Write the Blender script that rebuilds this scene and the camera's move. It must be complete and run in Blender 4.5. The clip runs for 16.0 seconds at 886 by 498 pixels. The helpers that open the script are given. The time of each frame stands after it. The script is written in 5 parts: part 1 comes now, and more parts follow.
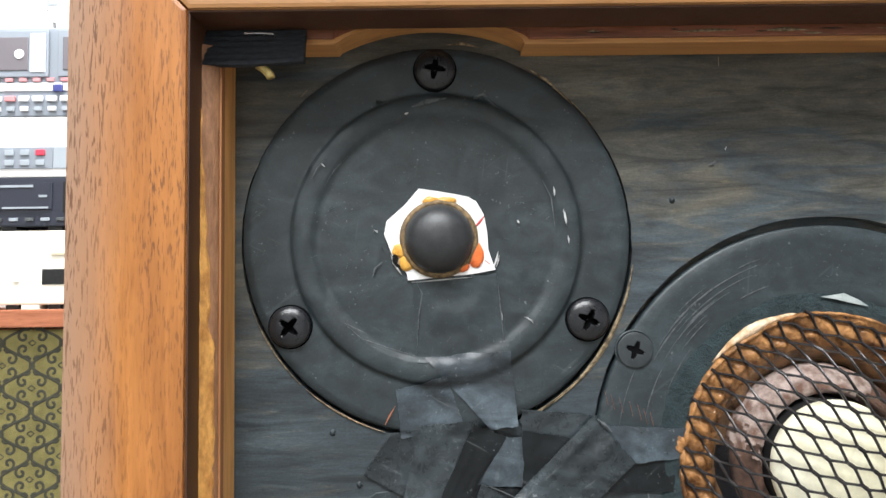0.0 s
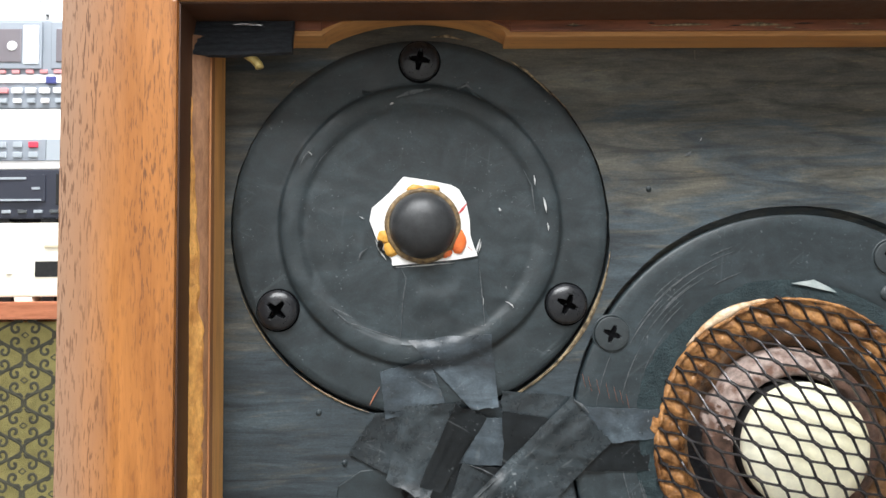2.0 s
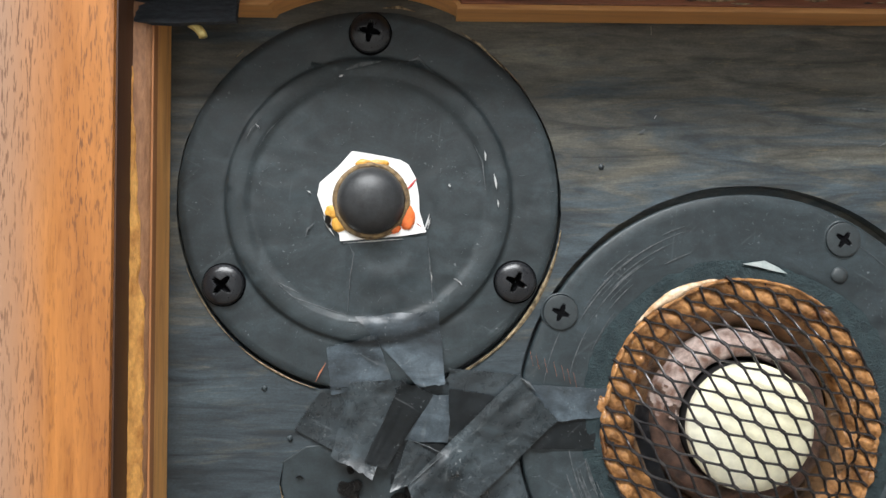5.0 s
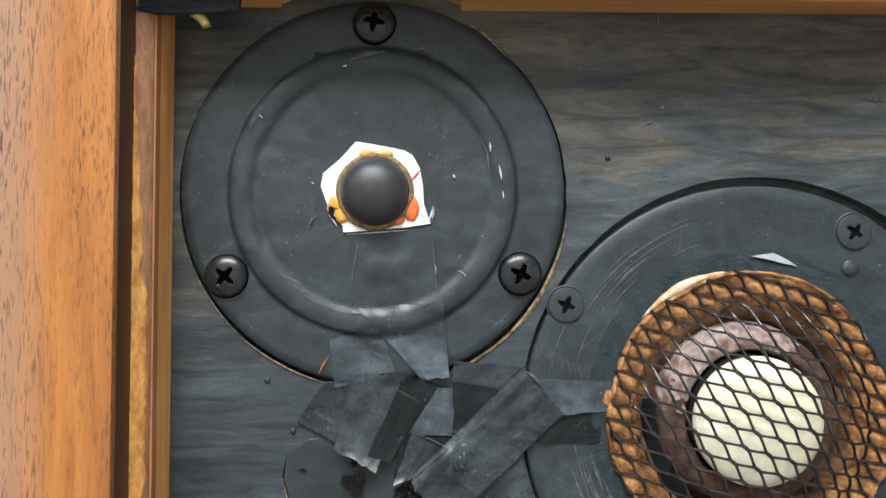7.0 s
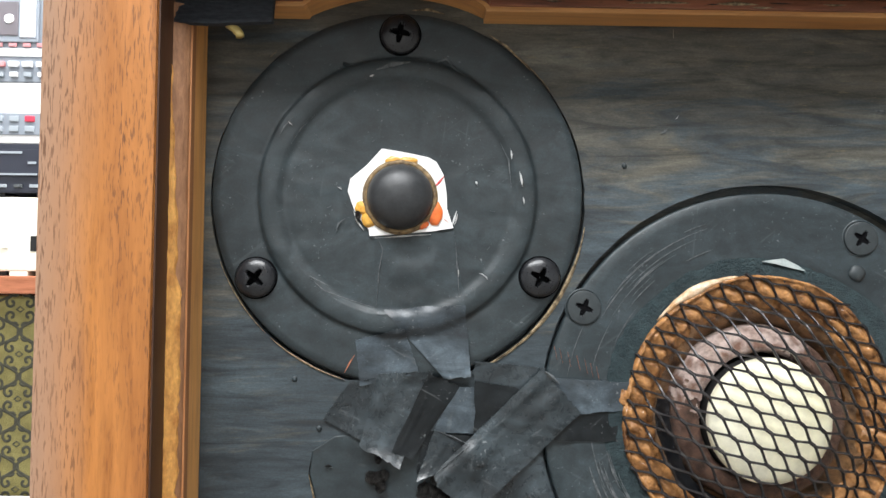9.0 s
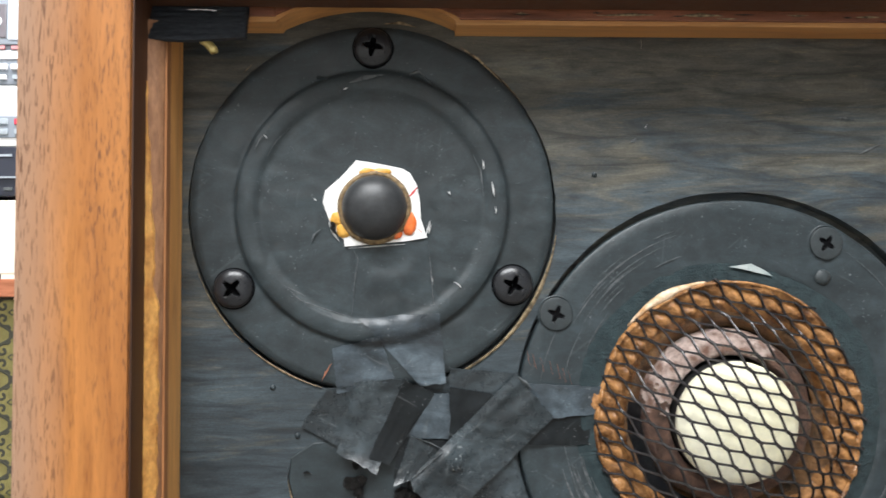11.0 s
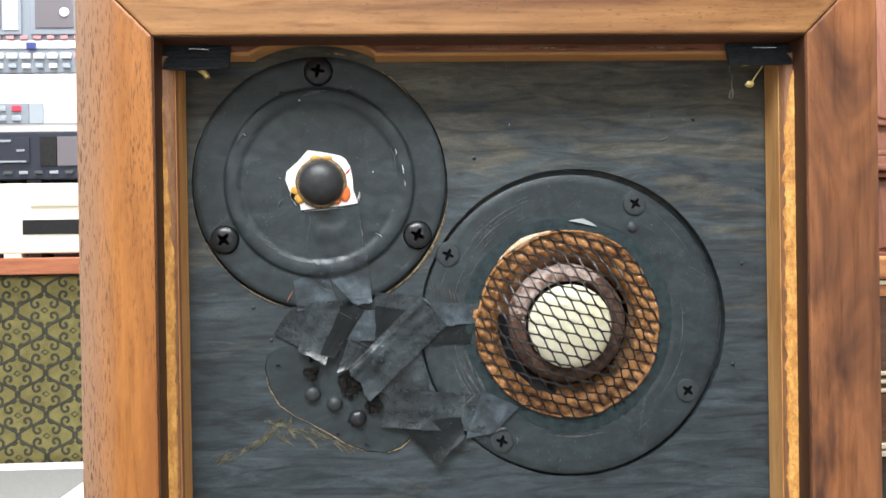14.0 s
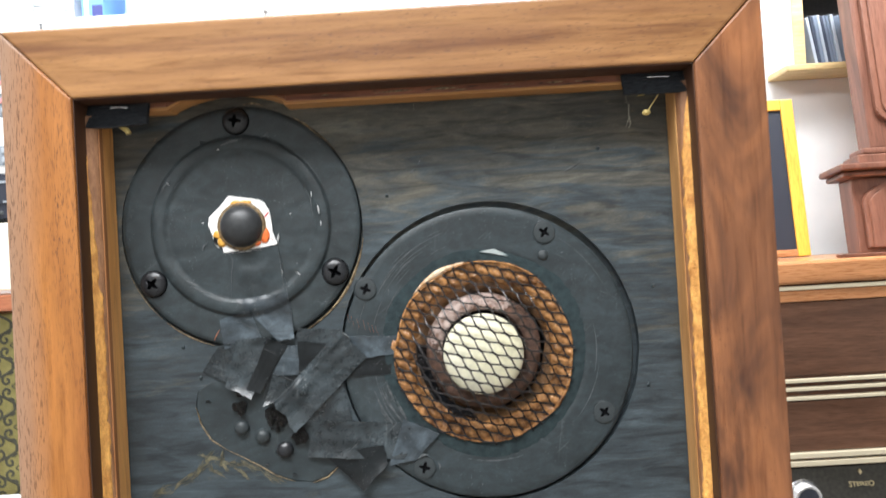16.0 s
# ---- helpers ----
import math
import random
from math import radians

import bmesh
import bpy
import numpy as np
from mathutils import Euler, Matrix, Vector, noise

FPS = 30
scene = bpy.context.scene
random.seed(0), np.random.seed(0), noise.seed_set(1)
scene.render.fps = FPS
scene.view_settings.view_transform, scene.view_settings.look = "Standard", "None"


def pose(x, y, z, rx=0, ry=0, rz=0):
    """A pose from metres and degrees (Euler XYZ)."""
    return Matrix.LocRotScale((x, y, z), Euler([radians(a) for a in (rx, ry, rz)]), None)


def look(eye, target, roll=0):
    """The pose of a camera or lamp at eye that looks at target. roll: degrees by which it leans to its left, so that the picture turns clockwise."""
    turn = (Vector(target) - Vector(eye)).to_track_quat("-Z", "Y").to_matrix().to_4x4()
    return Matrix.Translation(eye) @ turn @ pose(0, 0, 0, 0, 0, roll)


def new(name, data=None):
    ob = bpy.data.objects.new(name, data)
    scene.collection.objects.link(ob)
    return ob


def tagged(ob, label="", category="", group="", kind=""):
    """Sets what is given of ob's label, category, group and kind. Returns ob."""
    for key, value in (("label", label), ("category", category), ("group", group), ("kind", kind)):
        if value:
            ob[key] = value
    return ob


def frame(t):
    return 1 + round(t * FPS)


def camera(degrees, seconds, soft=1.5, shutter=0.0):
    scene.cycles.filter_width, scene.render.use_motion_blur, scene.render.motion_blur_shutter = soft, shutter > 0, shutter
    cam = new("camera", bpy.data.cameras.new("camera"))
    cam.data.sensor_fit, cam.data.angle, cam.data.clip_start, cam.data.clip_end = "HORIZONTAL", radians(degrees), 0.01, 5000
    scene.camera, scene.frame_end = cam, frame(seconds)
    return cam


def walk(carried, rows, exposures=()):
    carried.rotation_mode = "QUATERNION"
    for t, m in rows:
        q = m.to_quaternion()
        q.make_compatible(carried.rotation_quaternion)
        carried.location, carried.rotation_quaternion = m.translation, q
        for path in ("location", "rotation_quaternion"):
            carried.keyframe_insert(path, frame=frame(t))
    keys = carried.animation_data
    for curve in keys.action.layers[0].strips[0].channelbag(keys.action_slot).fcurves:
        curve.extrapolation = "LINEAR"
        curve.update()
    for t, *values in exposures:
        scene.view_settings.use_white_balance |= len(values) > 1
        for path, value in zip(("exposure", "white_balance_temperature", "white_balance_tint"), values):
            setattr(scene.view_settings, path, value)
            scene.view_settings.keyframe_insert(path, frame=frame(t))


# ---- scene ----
cam = camera(64.7, 16.0, soft=1.5, shutter=0.5)
PATH = [
    (0, (-0.0741, -0.2098, 1.0046), (-0.0583, 1.7866, 1.1236), -0.81),
    (0.5, (-0.0754, -0.2113, 1.0037), (-0.0556, 1.7858, 1.1094), -0.95),
    (1, (-0.0724, -0.2130, 1.0027), (-0.0470, 1.7841, 1.1070), -1.05),
    (1.5, (-0.0711, -0.2167, 1.0025), (-0.0430, 1.7800, 1.1129), -0.93),
    (2, (-0.0708, -0.2162, 1.0014), (-0.0397, 1.7808, 1.1072), -0.57),
    (2.5, (-0.0717, -0.2168, 1.0004), (-0.0349, 1.7804, 1.0995), -0.07),
    (3, (-0.0707, -0.2176, 0.9995), (-0.0305, 1.7798, 1.0949), -0.05),
    (3.5, (-0.0687, -0.2179, 0.9984), (-0.0281, 1.7797, 1.0878), 0.09),
    (4, (-0.0643, -0.2156, 1.0010), (-0.0176, 1.7832, 1.0507), 0.26),
    (4.5, (-0.0583, -0.2146, 1.0014), (-0.0070, 1.7843, 1.0423), 0.15),
    (7, (-0.0558, -0.2121, 0.9985), (-0.0304, 1.7872, 1.0407), 0.24),
    (7.5, (-0.0571, -0.2121, 0.9979), (-0.0337, 1.7870, 1.0517), 0.35),
    (8, (-0.0640, -0.2165, 0.9966), (-0.0358, 1.7822, 1.0641), 0.45),
    (10.5, (-0.0640, -0.2216, 1.0003), (-0.0148, 1.7771, 1.0519), 0.28),
    (11, (-0.0575, -0.2238, 1.0012), (-0.0073, 1.7749, 1.0531), -0.08),
    (11.5, (-0.0435, -0.2267, 0.9991), (0.0122, 1.7714, 1.0666), -0.10),
    (12, (-0.0439, -0.2483, 1.0008), (0.0422, 1.7493, 1.0501), -0.19),
    (12.5, (-0.0416, -0.2782, 0.9981), (0.0521, 1.7192, 1.0359), -0.45),
    (13, (-0.0393, -0.2979, 0.9912), (0.0440, 1.7002, 1.0195), -0.56),
    (13.5, (-0.0345, -0.3178, 0.9914), (0.0441, 1.6806, 1.0116), -0.67),
    (14, (-0.0303, -0.3248, 0.9905), (0.0448, 1.6737, 0.9805), -0.88),
    (14.5, (-0.0298, -0.3191, 0.9841), (0.0395, 1.6782, 0.9065), -1.27),
    (15, (-0.0277, -0.3149, 0.9961), (0.0416, 1.6805, 0.8801), -1.06),
    (15.5, (-0.0010, -0.3260, 0.9968), (0.0455, 1.6722, 0.9250), -1.77),
    (16, (0.0247, -0.3393, 0.9979), (0.0134, 1.6604, 1.0308), -3.33),
]
walk(cam, [(t, look(eye, target, roll)) for t, eye, target, roll in PATH])

# ---- world and lamps ----
world = bpy.data.worlds.new("world")
scene.world = world
world.use_nodes = True
world.node_tree.nodes["Background"].inputs[0].default_value = (0.75, 0.87, 1.0, 1)
world.node_tree.nodes["Background"].inputs[1].default_value = 0.3
scene.view_settings.exposure = 0.57


def unseen_lamp(x, y, w, d, watts, colour=(0.96, 0.98, 1.0)):
    data = bpy.data.lights.new("unseen_lamp", "AREA")
    data.shape, data.size, data.size_y, data.energy, data.color = "RECTANGLE", w, d, watts, colour
    ob = new("unseen_lamp", data)
    ob.matrix_world = pose(x, y, 2.56)
    return ob


unseen_lamp(-0.40, -1.15, 1.6, 0.8, 71)
# Two unseen lamps added overhead only to overexpose the background.
unseen_lamp(-0.9, 0.80, 1.2, 0.4, 40)
unseen_lamp(1.2, 0.90, 1.2, 0.4, 60)


# ---- materials ----
def nodes_of(name):
    m = bpy.data.materials.new(name)
    m.use_nodes = True
    t = m.node_tree
    return m, t, t.nodes["Principled BSDF"]


def node(t, kind, **values):
    n = t.nodes.new(kind)
    for k, v in values.items():
        n.inputs[k].default_value = v
    return n


def coords(t, stretch):
    tc = node(t, "ShaderNodeTexCoord")
    mp = node(t, "ShaderNodeMapping")
    mp.inputs["Scale"].default_value = stretch
    t.links.new(tc.outputs["Object"], mp.inputs["Vector"])
    return mp.outputs["Vector"]


def node_object(t):
    return node(t, "ShaderNodeTexCoord").outputs["Object"]


def ramp(t, fac, stops):
    r = node(t, "ShaderNodeValToRGB")
    e = r.color_ramp.elements
    while len(e) < len(stops):
        e.new(0.5)
    for el, (p, c) in zip(e, stops):
        el.position, el.color = p, (*c, 1) if len(c) == 3 else c
    t.links.new(fac, r.inputs["Fac"])
    return r.outputs["Color"]


def noise_fac(t, vec, scale, detail=5.0, rough=0.55, distortion=0.0):
    n = node(t, "ShaderNodeTexNoise", Scale=scale, Detail=detail, Roughness=rough, Distortion=distortion)
    t.links.new(vec, n.inputs["Vector"])
    return n.outputs["Fac"]


def mixed(t, kind, a, b, fac):
    m = node(t, "ShaderNodeMix")
    m.data_type, m.blend_type = "RGBA", kind
    if isinstance(fac, float):
        m.inputs[0].default_value = fac
    else:
        t.links.new(fac, m.inputs[0])
    for sock, v in ((m.inputs[6], a), (m.inputs[7], b)):
        if isinstance(v, tuple):
            sock.default_value = (*v, 1)
        else:
            t.links.new(v, sock)
    return m.outputs[2]


def bumped(t, bsdf, height, strength, distance):
    b = node(t, "ShaderNodeBump", Strength=strength, Distance=distance)
    t.links.new(height, b.inputs["Height"])
    t.links.new(b.outputs["Normal"], bsdf.inputs["Normal"])


def surface(name, dark, light, scale=60.0, stretch=(1, 1, 1), rough=0.5, metal=0.0, bump=0.25, depth=0.0004, fine=6.0, coat=0.0, lo=0.3, hi=0.7, spec=0.5):
    """Two tones in patches of 1/scale metres, with finer grain over them."""
    m, t, p = nodes_of(name)
    v = coords(t, stretch)
    big, small = noise_fac(t, v, scale, 4.0), noise_fac(t, v, scale * fine, 6.0, 0.65)
    col = ramp(t, big, [(lo, dark), (hi, light)])
    grain = ramp(t, small, [(0.3, (0.78, 0.78, 0.78)), (0.7, (1.12, 1.12, 1.12))])
    t.links.new(mixed(t, "MULTIPLY", col, grain, 0.8), p.inputs["Base Color"])
    t.links.new(ramp(t, small, [(0.3, (rough * 0.85,) * 3), (0.75, (min(1, rough * 1.2),) * 3)]), p.inputs["Roughness"])
    p.inputs["Metallic"].default_value = metal
    p.inputs["Coat Weight"].default_value = coat
    p.inputs["Specular IOR Level"].default_value = spec
    bumped(t, p, small, bump, depth)
    return m


def walnut(name, along, pale, deep, pore=(0.095, 0.038, 0.017), rough=0.42, density=0.57, figure=1.0, drift=None, swirl=(0.085, 0.7)):
    """Oiled veneer: broad figure, fine lines and short dark pores that run along one axis."""
    m, t, p = nodes_of(name)
    s = [1.0, 1.0, 1.0]
    s[along] = 0.085
    v = coords(t, s)
    s2 = [1.0, 1.0, 1.0]
    s2[along] = 0.11
    v2 = coords(t, s2)
    s3 = [1.0, 1.0, 1.0]
    s3[along] = swirl[0]
    broad = noise_fac(t, coords(t, s3), 34.0 * figure, 3.0, 0.55, swirl[1])
    lines = noise_fac(t, v, 300.0, 7.0, 0.68, 0.5)
    pores = noise_fac(t, v2, 2300.0, 2.0, 0.5)
    zone = noise_fac(t, v, 60.0, 2.0)
    col = ramp(t, broad, [(0.30, deep), (0.5, tuple((a + b) / 2 for a, b in zip(deep, pale))), (0.72, pale)])
    col = mixed(t, "MULTIPLY", col, ramp(t, lines, [(0.30, (0.56, 0.47, 0.40)), (0.46, (0.90, 0.88, 0.86)), (0.68, (1.16, 1.16, 1.16))]), 0.85)
    if drift:
        sep = node(t, "ShaderNodeSeparateXYZ")
        t.links.new(node_object(t), sep.inputs[0])
        rng_node = node(t, "ShaderNodeMapRange")
        for k, val in ((1, drift[0]), (2, drift[1])):
            rng_node.inputs[k].default_value = val
        add = node(t, "ShaderNodeMath")
        add.operation = "MULTIPLY_ADD"
        t.links.new(broad, add.inputs[0])
        add.inputs[1].default_value = 0.8
        t.links.new(rng_node.outputs[0], add.inputs[2])
        t.links.new(sep.outputs[0], rng_node.inputs[0])
        col = mixed(t, "MIX", drift[2], col, ramp(t, add.outputs[0], [(0.55, (0, 0, 0)), (1.0, (1, 1, 1))]))
    mask = ramp(t, pores, [(density, (0, 0, 0)), (density + 0.07, (1, 1, 1))])
    where = ramp(t, zone, [(0.38, (0.15,) * 3), (0.6, (0.85,) * 3)])
    both = mixed(t, "MULTIPLY", mask, where, 1.0)
    t.links.new(mixed(t, "MIX", col, pore, both), p.inputs["Base Color"])
    t.links.new(ramp(t, lines, [(0.3, (rough * 0.85,) * 3), (0.7, (rough * 1.2,) * 3)]), p.inputs["Roughness"])
    bumped(t, p, mixed(t, "SUBTRACT", lines, both, 0.8), 0.22, 0.0003)
    return m


def painted_ply():
    """Thin black paint on plywood: long fine grain lines run across, olive-brown where the paint is rubbed through."""
    m, t, p = nodes_of("black_painted_plywood")
    long_v, mid_v, short_v = coords(t, (0.15, 1.0, 1.0)), coords(t, (0.16, 1.0, 1.0)), coords(t, (0.34, 1.0, 1.0))
    lines = noise_fac(t, long_v, 190.0, 7.0, 0.60, 1.2)
    hair = noise_fac(t, long_v, 1300.0, 5.0, 0.68, 0.4)
    tongue = noise_fac(t, mid_v, 88.0, 8.0, 0.68, 1.5)
    cloud = noise_fac(t, short_v, 26.0, 6.0, 0.66, 1.0)
    fleck = noise_fac(t, mid_v, 620.0, 5.0, 0.72)
    tooth = noise_fac(t, coords(t, (0.6, 1.0, 1.0)), 1800.0, 3.0, 0.6)
    sep = node(t, "ShaderNodeSeparateXYZ")
    t.links.new(node_object(t), sep.inputs[0])
    rise = node(t, "ShaderNodeMapRange")
    for k, val in ((1, 0.93), (2, 1.07), (3, -0.16), (4, 0.10)):
        rise.inputs[k].default_value = val
    t.links.new(sep.outputs[2], rise.inputs[0])
    add = node(t, "ShaderNodeMath")
    add.operation = "ADD"
    t.links.new(tongue, add.inputs[0])
    t.links.new(rise.outputs[0], add.inputs[1])
    rubbed = ramp(t, add.outputs[0], [(0.44, (0, 0, 0)), (0.56, (0.75, 0.75, 0.75)), (0.68, (1, 1, 1))])
    col = mixed(t, "MIX", (0.034, 0.047, 0.055), (0.076, 0.072, 0.057), rubbed)
    col = mixed(t, "MULTIPLY", col, ramp(t, lines, [(0.36, (0.38, 0.39, 0.41)), (0.46, (0.84, 0.85, 0.86)), (0.54, (1.10, 1.10, 1.10)), (0.66, (1.55, 1.55, 1.52))]), 0.85)
    col = mixed(t, "MULTIPLY", col, ramp(t, hair, [(0.34, (0.66, 0.66, 0.66)), (0.66, (1.28, 1.28, 1.28))]), 0.7)
    col = mixed(t, "MULTIPLY", col, ramp(t, cloud, [(0.34, (0.58, 0.58, 0.58)), (0.66, (1.34, 1.34, 1.34))]), 0.8)
    col = mixed(t, "MULTIPLY", col, ramp(t, tooth, [(0.35, (0.80, 0.80, 0.80)), (0.65, (1.16, 1.16, 1.16))]), 0.8)
    worn = mixed(t, "MULTIPLY", ramp(t, fleck, [(0.58, (0, 0, 0)), (0.70, (0.55, 0.55, 0.55))]), rubbed, 1.0)
    col = mixed(t, "MIX", col, (0.190, 0.160, 0.085), worn)
    t.links.new(col, p.inputs["Base Color"])
    t.links.new(ramp(t, hair, [(0.3, (0.48,) * 3), (0.7, (0.75,) * 3)]), p.inputs["Roughness"])
    bumped(t, p, mixed(t, "ADD", lines, hair, 0.5), 0.34, 0.0004)
    return m


def dusty(name, dark, light, dust=(0.16, 0.175, 0.18), scale=38.0, rough=0.45, bump=0.3, depth=0.0004, specks=0.70, smear=(1, 1, 1), spec=0.5, marks=0.0, contrast=0.5):
    """Old black paint: smudges at two sizes, fine grain and scattered pale specks of dust."""
    m, t, p = nodes_of(name)
    v = coords(t, smear)
    v1 = coords(t, (1, 1, 1))
    big = noise_fac(t, v, scale, 5.0, 0.62, 0.8)
    mid = noise_fac(t, v, scale * 5.5, 5.0, 0.65, 0.5)
    grain = noise_fac(t, v1, scale * 42.0, 3.0, 0.6)
    where = noise_fac(t, v1, scale * 1.7, 3.0, 0.6)
    speck = noise_fac(t, v1, 1150.0, 2.0, 0.5)
    col = ramp(t, big, [(0.32, dark), (0.68, light)])
    col = mixed(t, "MULTIPLY", col, ramp(t, mid, [(0.32, (0.72, 0.72, 0.72)), (0.70, (1.22, 1.22, 1.22))]), 0.85)
    col = mixed(t, "MULTIPLY", col, ramp(t, grain, [(0.3, (0.80, 0.80, 0.80)), (0.7, (1.15, 1.15, 1.15))]), 0.8)
    spots = mixed(t, "MULTIPLY", ramp(t, speck, [(specks, (0, 0, 0)), (specks + 0.035, (1, 1, 1))]), ramp(t, where, [(0.45, (0, 0, 0)), (0.65, (0.8, 0.8, 0.8))]), 1.0)
    col = mixed(t, "MIX", col, dust, spots)
    if marks:
        for turn, size in ((0.7, 620.0), (-0.5, 740.0), (1.45, 560.0)):
            mp = node(t, "ShaderNodeMapping")
            t.links.new(node_object(t), mp.inputs["Vector"])
            mp.inputs["Rotation"].default_value = (0, turn, 0)
            flat = node(t, "ShaderNodeMapping")
            flat.inputs["Scale"].default_value = (0.06, 1, 1)
            t.links.new(mp.outputs["Vector"], flat.inputs["Vector"])
            thin = ramp(t, noise_fac(t, flat.outputs["Vector"], size, 1.0, 0.5), [(0.70, (0, 0, 0)), (0.76, (marks,) * 3)])
            col = mixed(t, "MIX", col, dust, mixed(t, "MULTIPLY", thin, ramp(t, where, [(0.48, (0, 0, 0)), (0.62, (1, 1, 1))]), 1.0))
        streak = noise_fac(t, coords(t, (0.35, 1, 0.8)), scale * 3.0, 6.0, 0.7, 1.2)
        col = mixed(t, "MULTIPLY", col, ramp(t, streak, [(0.34, (1 - contrast,) * 3), (0.50, (0.97, 0.97, 0.97)), (0.66, (1 + 1.3 * contrast,) * 3)]), 0.9)
    t.links.new(col, p.inputs["Base Color"])
    t.links.new(ramp(t, mid, [(0.3, (rough * 0.75,) * 3), (0.7, (min(1, rough * 1.35),) * 3)]), p.inputs["Roughness"])
    p.inputs["Specular IOR Level"].default_value = spec
    bumped(t, p, mixed(t, "ADD", mid, grain, 0.35), bump, depth)
    return m


def plain(name, colour, rough=0.5, metal=0.0, coat=0.0):
    """Moulded or lacquered: one colour with faint handling marks."""
    m, t, p = nodes_of(name)
    v = coords(t, (1, 1, 1))
    soft = noise_fac(t, v, 9.0, 3.0)
    t.links.new(ramp(t, soft, [(0.3, tuple(c * 0.93 for c in colour)), (0.7, colour)]), p.inputs["Base Color"])
    t.links.new(ramp(t, noise_fac(t, v, 120.0, 3.0), [(0.3, (rough * 0.9,) * 3), (0.7, (min(1, rough * 1.1),) * 3)]), p.inputs["Roughness"])
    p.inputs["Metallic"].default_value = metal
    p.inputs["Coat Weight"].default_value = coat
    return m


WALNUT_LEFT = walnut("oiled_walnut_upright", 2, (0.475, 0.190, 0.045), (0.285, 0.099, 0.024), figure=1.1, density=0.555, drift=(-0.172, -0.140, (0.335, 0.198, 0.125)))
WALNUT_RIGHT = walnut("reddish_walnut_upright", 2, (0.37, 0.146, 0.057), (0.080, 0.033, 0.019), rough=0.34, density=0.66, figure=0.8, swirl=(0.30, 2.2))
WALNUT_TOP = walnut("golden_walnut_level", 0, (0.44, 0.222, 0.080), (0.185, 0.074, 0.026), rough=0.42, density=0.62, figure=2.4, swirl=(0.05, 0.8))
PLY_BLACK = painted_ply()
PLATE_BLACK = dusty("matt_black_plate", (0.0165, 0.0245, 0.0280), (0.0265, 0.0375, 0.0425), rough=0.48, bump=0.2, depth=0.0003, specks=0.69, marks=0.12, contrast=0.30)
PLATE_GREY = dusty("worn_black_plate", (0.0170, 0.0260, 0.0300), (0.0305, 0.0425, 0.0485), rough=0.44, bump=0.16, depth=0.0003, specks=0.68, scale=45.0, marks=0.22, contrast=0.32)
DOME_BLACK = surface("black_soft_dome", (0.020, 0.022, 0.024), (0.034, 0.037, 0.040), 300.0, rough=0.42, bump=0.3, depth=0.0003, fine=4.0)
TAPE = dusty("black_vinyl_tape", (0.0040, 0.0055, 0.0065), (0.0095, 0.0125, 0.0145), rough=0.36, bump=0.2, depth=0.0005, specks=0.68, scale=40.0, marks=0.3, contrast=0.4, spec=0.3)
TAPE_DUSTY = dusty("dusty_painted_tape", (0.016, 0.0225, 0.028), (0.068, 0.090, 0.108), rough=0.36, bump=0.24, depth=0.0005, specks=0.67, scale=44.0, marks=0.45, contrast=0.5)
TAPE_MID = dusty("dull_black_tape", (0.0105, 0.0150, 0.0180), (0.038, 0.050, 0.057), rough=0.28, bump=0.26, depth=0.0006, specks=0.66, scale=46.0, marks=0.4, contrast=0.55)
SCREW = surface("blackened_steel", (0.008, 0.009, 0.011), (0.020, 0.022, 0.026), 300.0, rough=0.3, metal=0.0, bump=0.1, depth=0.0002)
SCREW_DULL = surface("painted_steel", (0.020, 0.027, 0.030), (0.036, 0.045, 0.049), 300.0, rough=0.5, bump=0.15, depth=0.0002)
# Near-black standing in for shade in screw slots and round screw heads.
SHADE_BLACK = surface("screw_shade_black", (0.002, 0.002, 0.0025), (0.006, 0.006, 0.007), 900.0, rough=0.95, bump=0.3, spec=0.05)
PAPER = surface("white_paper", (0.80, 0.80, 0.78), (0.90, 0.90, 0.89), 120.0, rough=0.7, bump=0.05)
GLUE_YELLOW = surface("yellow_glue", (0.55, 0.25, 0.03), (0.75, 0.42, 0.08), 400.0, rough=0.3, bump=0.2)
GLUE_ORANGE = surface("orange_sealant", (0.70, 0.12, 0.03), (0.85, 0.22, 0.05), 300.0, rough=0.3, bump=0.2)
RED_INK = plain("red_ink", (0.62, 0.06, 0.06), 0.6)
RIM_BROWN = surface("brown_glued_rim", (0.07, 0.042, 0.018), (0.30, 0.20, 0.09), 700.0, rough=0.45, bump=0.5, depth=0.0005)
AMBER = surface("amber_glue_fibre", (0.100, 0.038, 0.012), (0.60, 0.295, 0.108), 210.0, rough=0.14, bump=0.55, depth=0.0014, fine=4.0, lo=0.32, hi=0.74)
AMBER_PALE = surface("pale_dried_glue", (0.44, 0.24, 0.10), (0.84, 0.68, 0.50), 260.0, rough=0.25, bump=0.5, depth=0.0012, fine=4.0)
FUNNEL = surface("brown_fibre", (0.040, 0.022, 0.010), (0.36, 0.185, 0.075), 210.0, rough=0.35, bump=0.9, depth=0.0018, fine=5.0)
# Surround cloth as lit: the brightness is put into the colour.
LIT_CLOTH = surface("lit_pinkish_cloth", (0.27, 0.145, 0.102), (0.82, 0.67, 0.61), 260.0, rough=0.42, bump=1.0, depth=0.0012, fine=7.0, lo=0.36, hi=0.62)
DARK_FELT = surface("dark_teal_felt", (0.010, 0.022, 0.026), (0.028, 0.050, 0.056), 260.0, rough=0.9, bump=0.9, depth=0.0012, fine=5.0)
CREAM = surface("cream_paper_dome", (0.90, 0.85, 0.60), (0.94, 0.91, 0.73), 50.0, rough=0.6, bump=0.06)
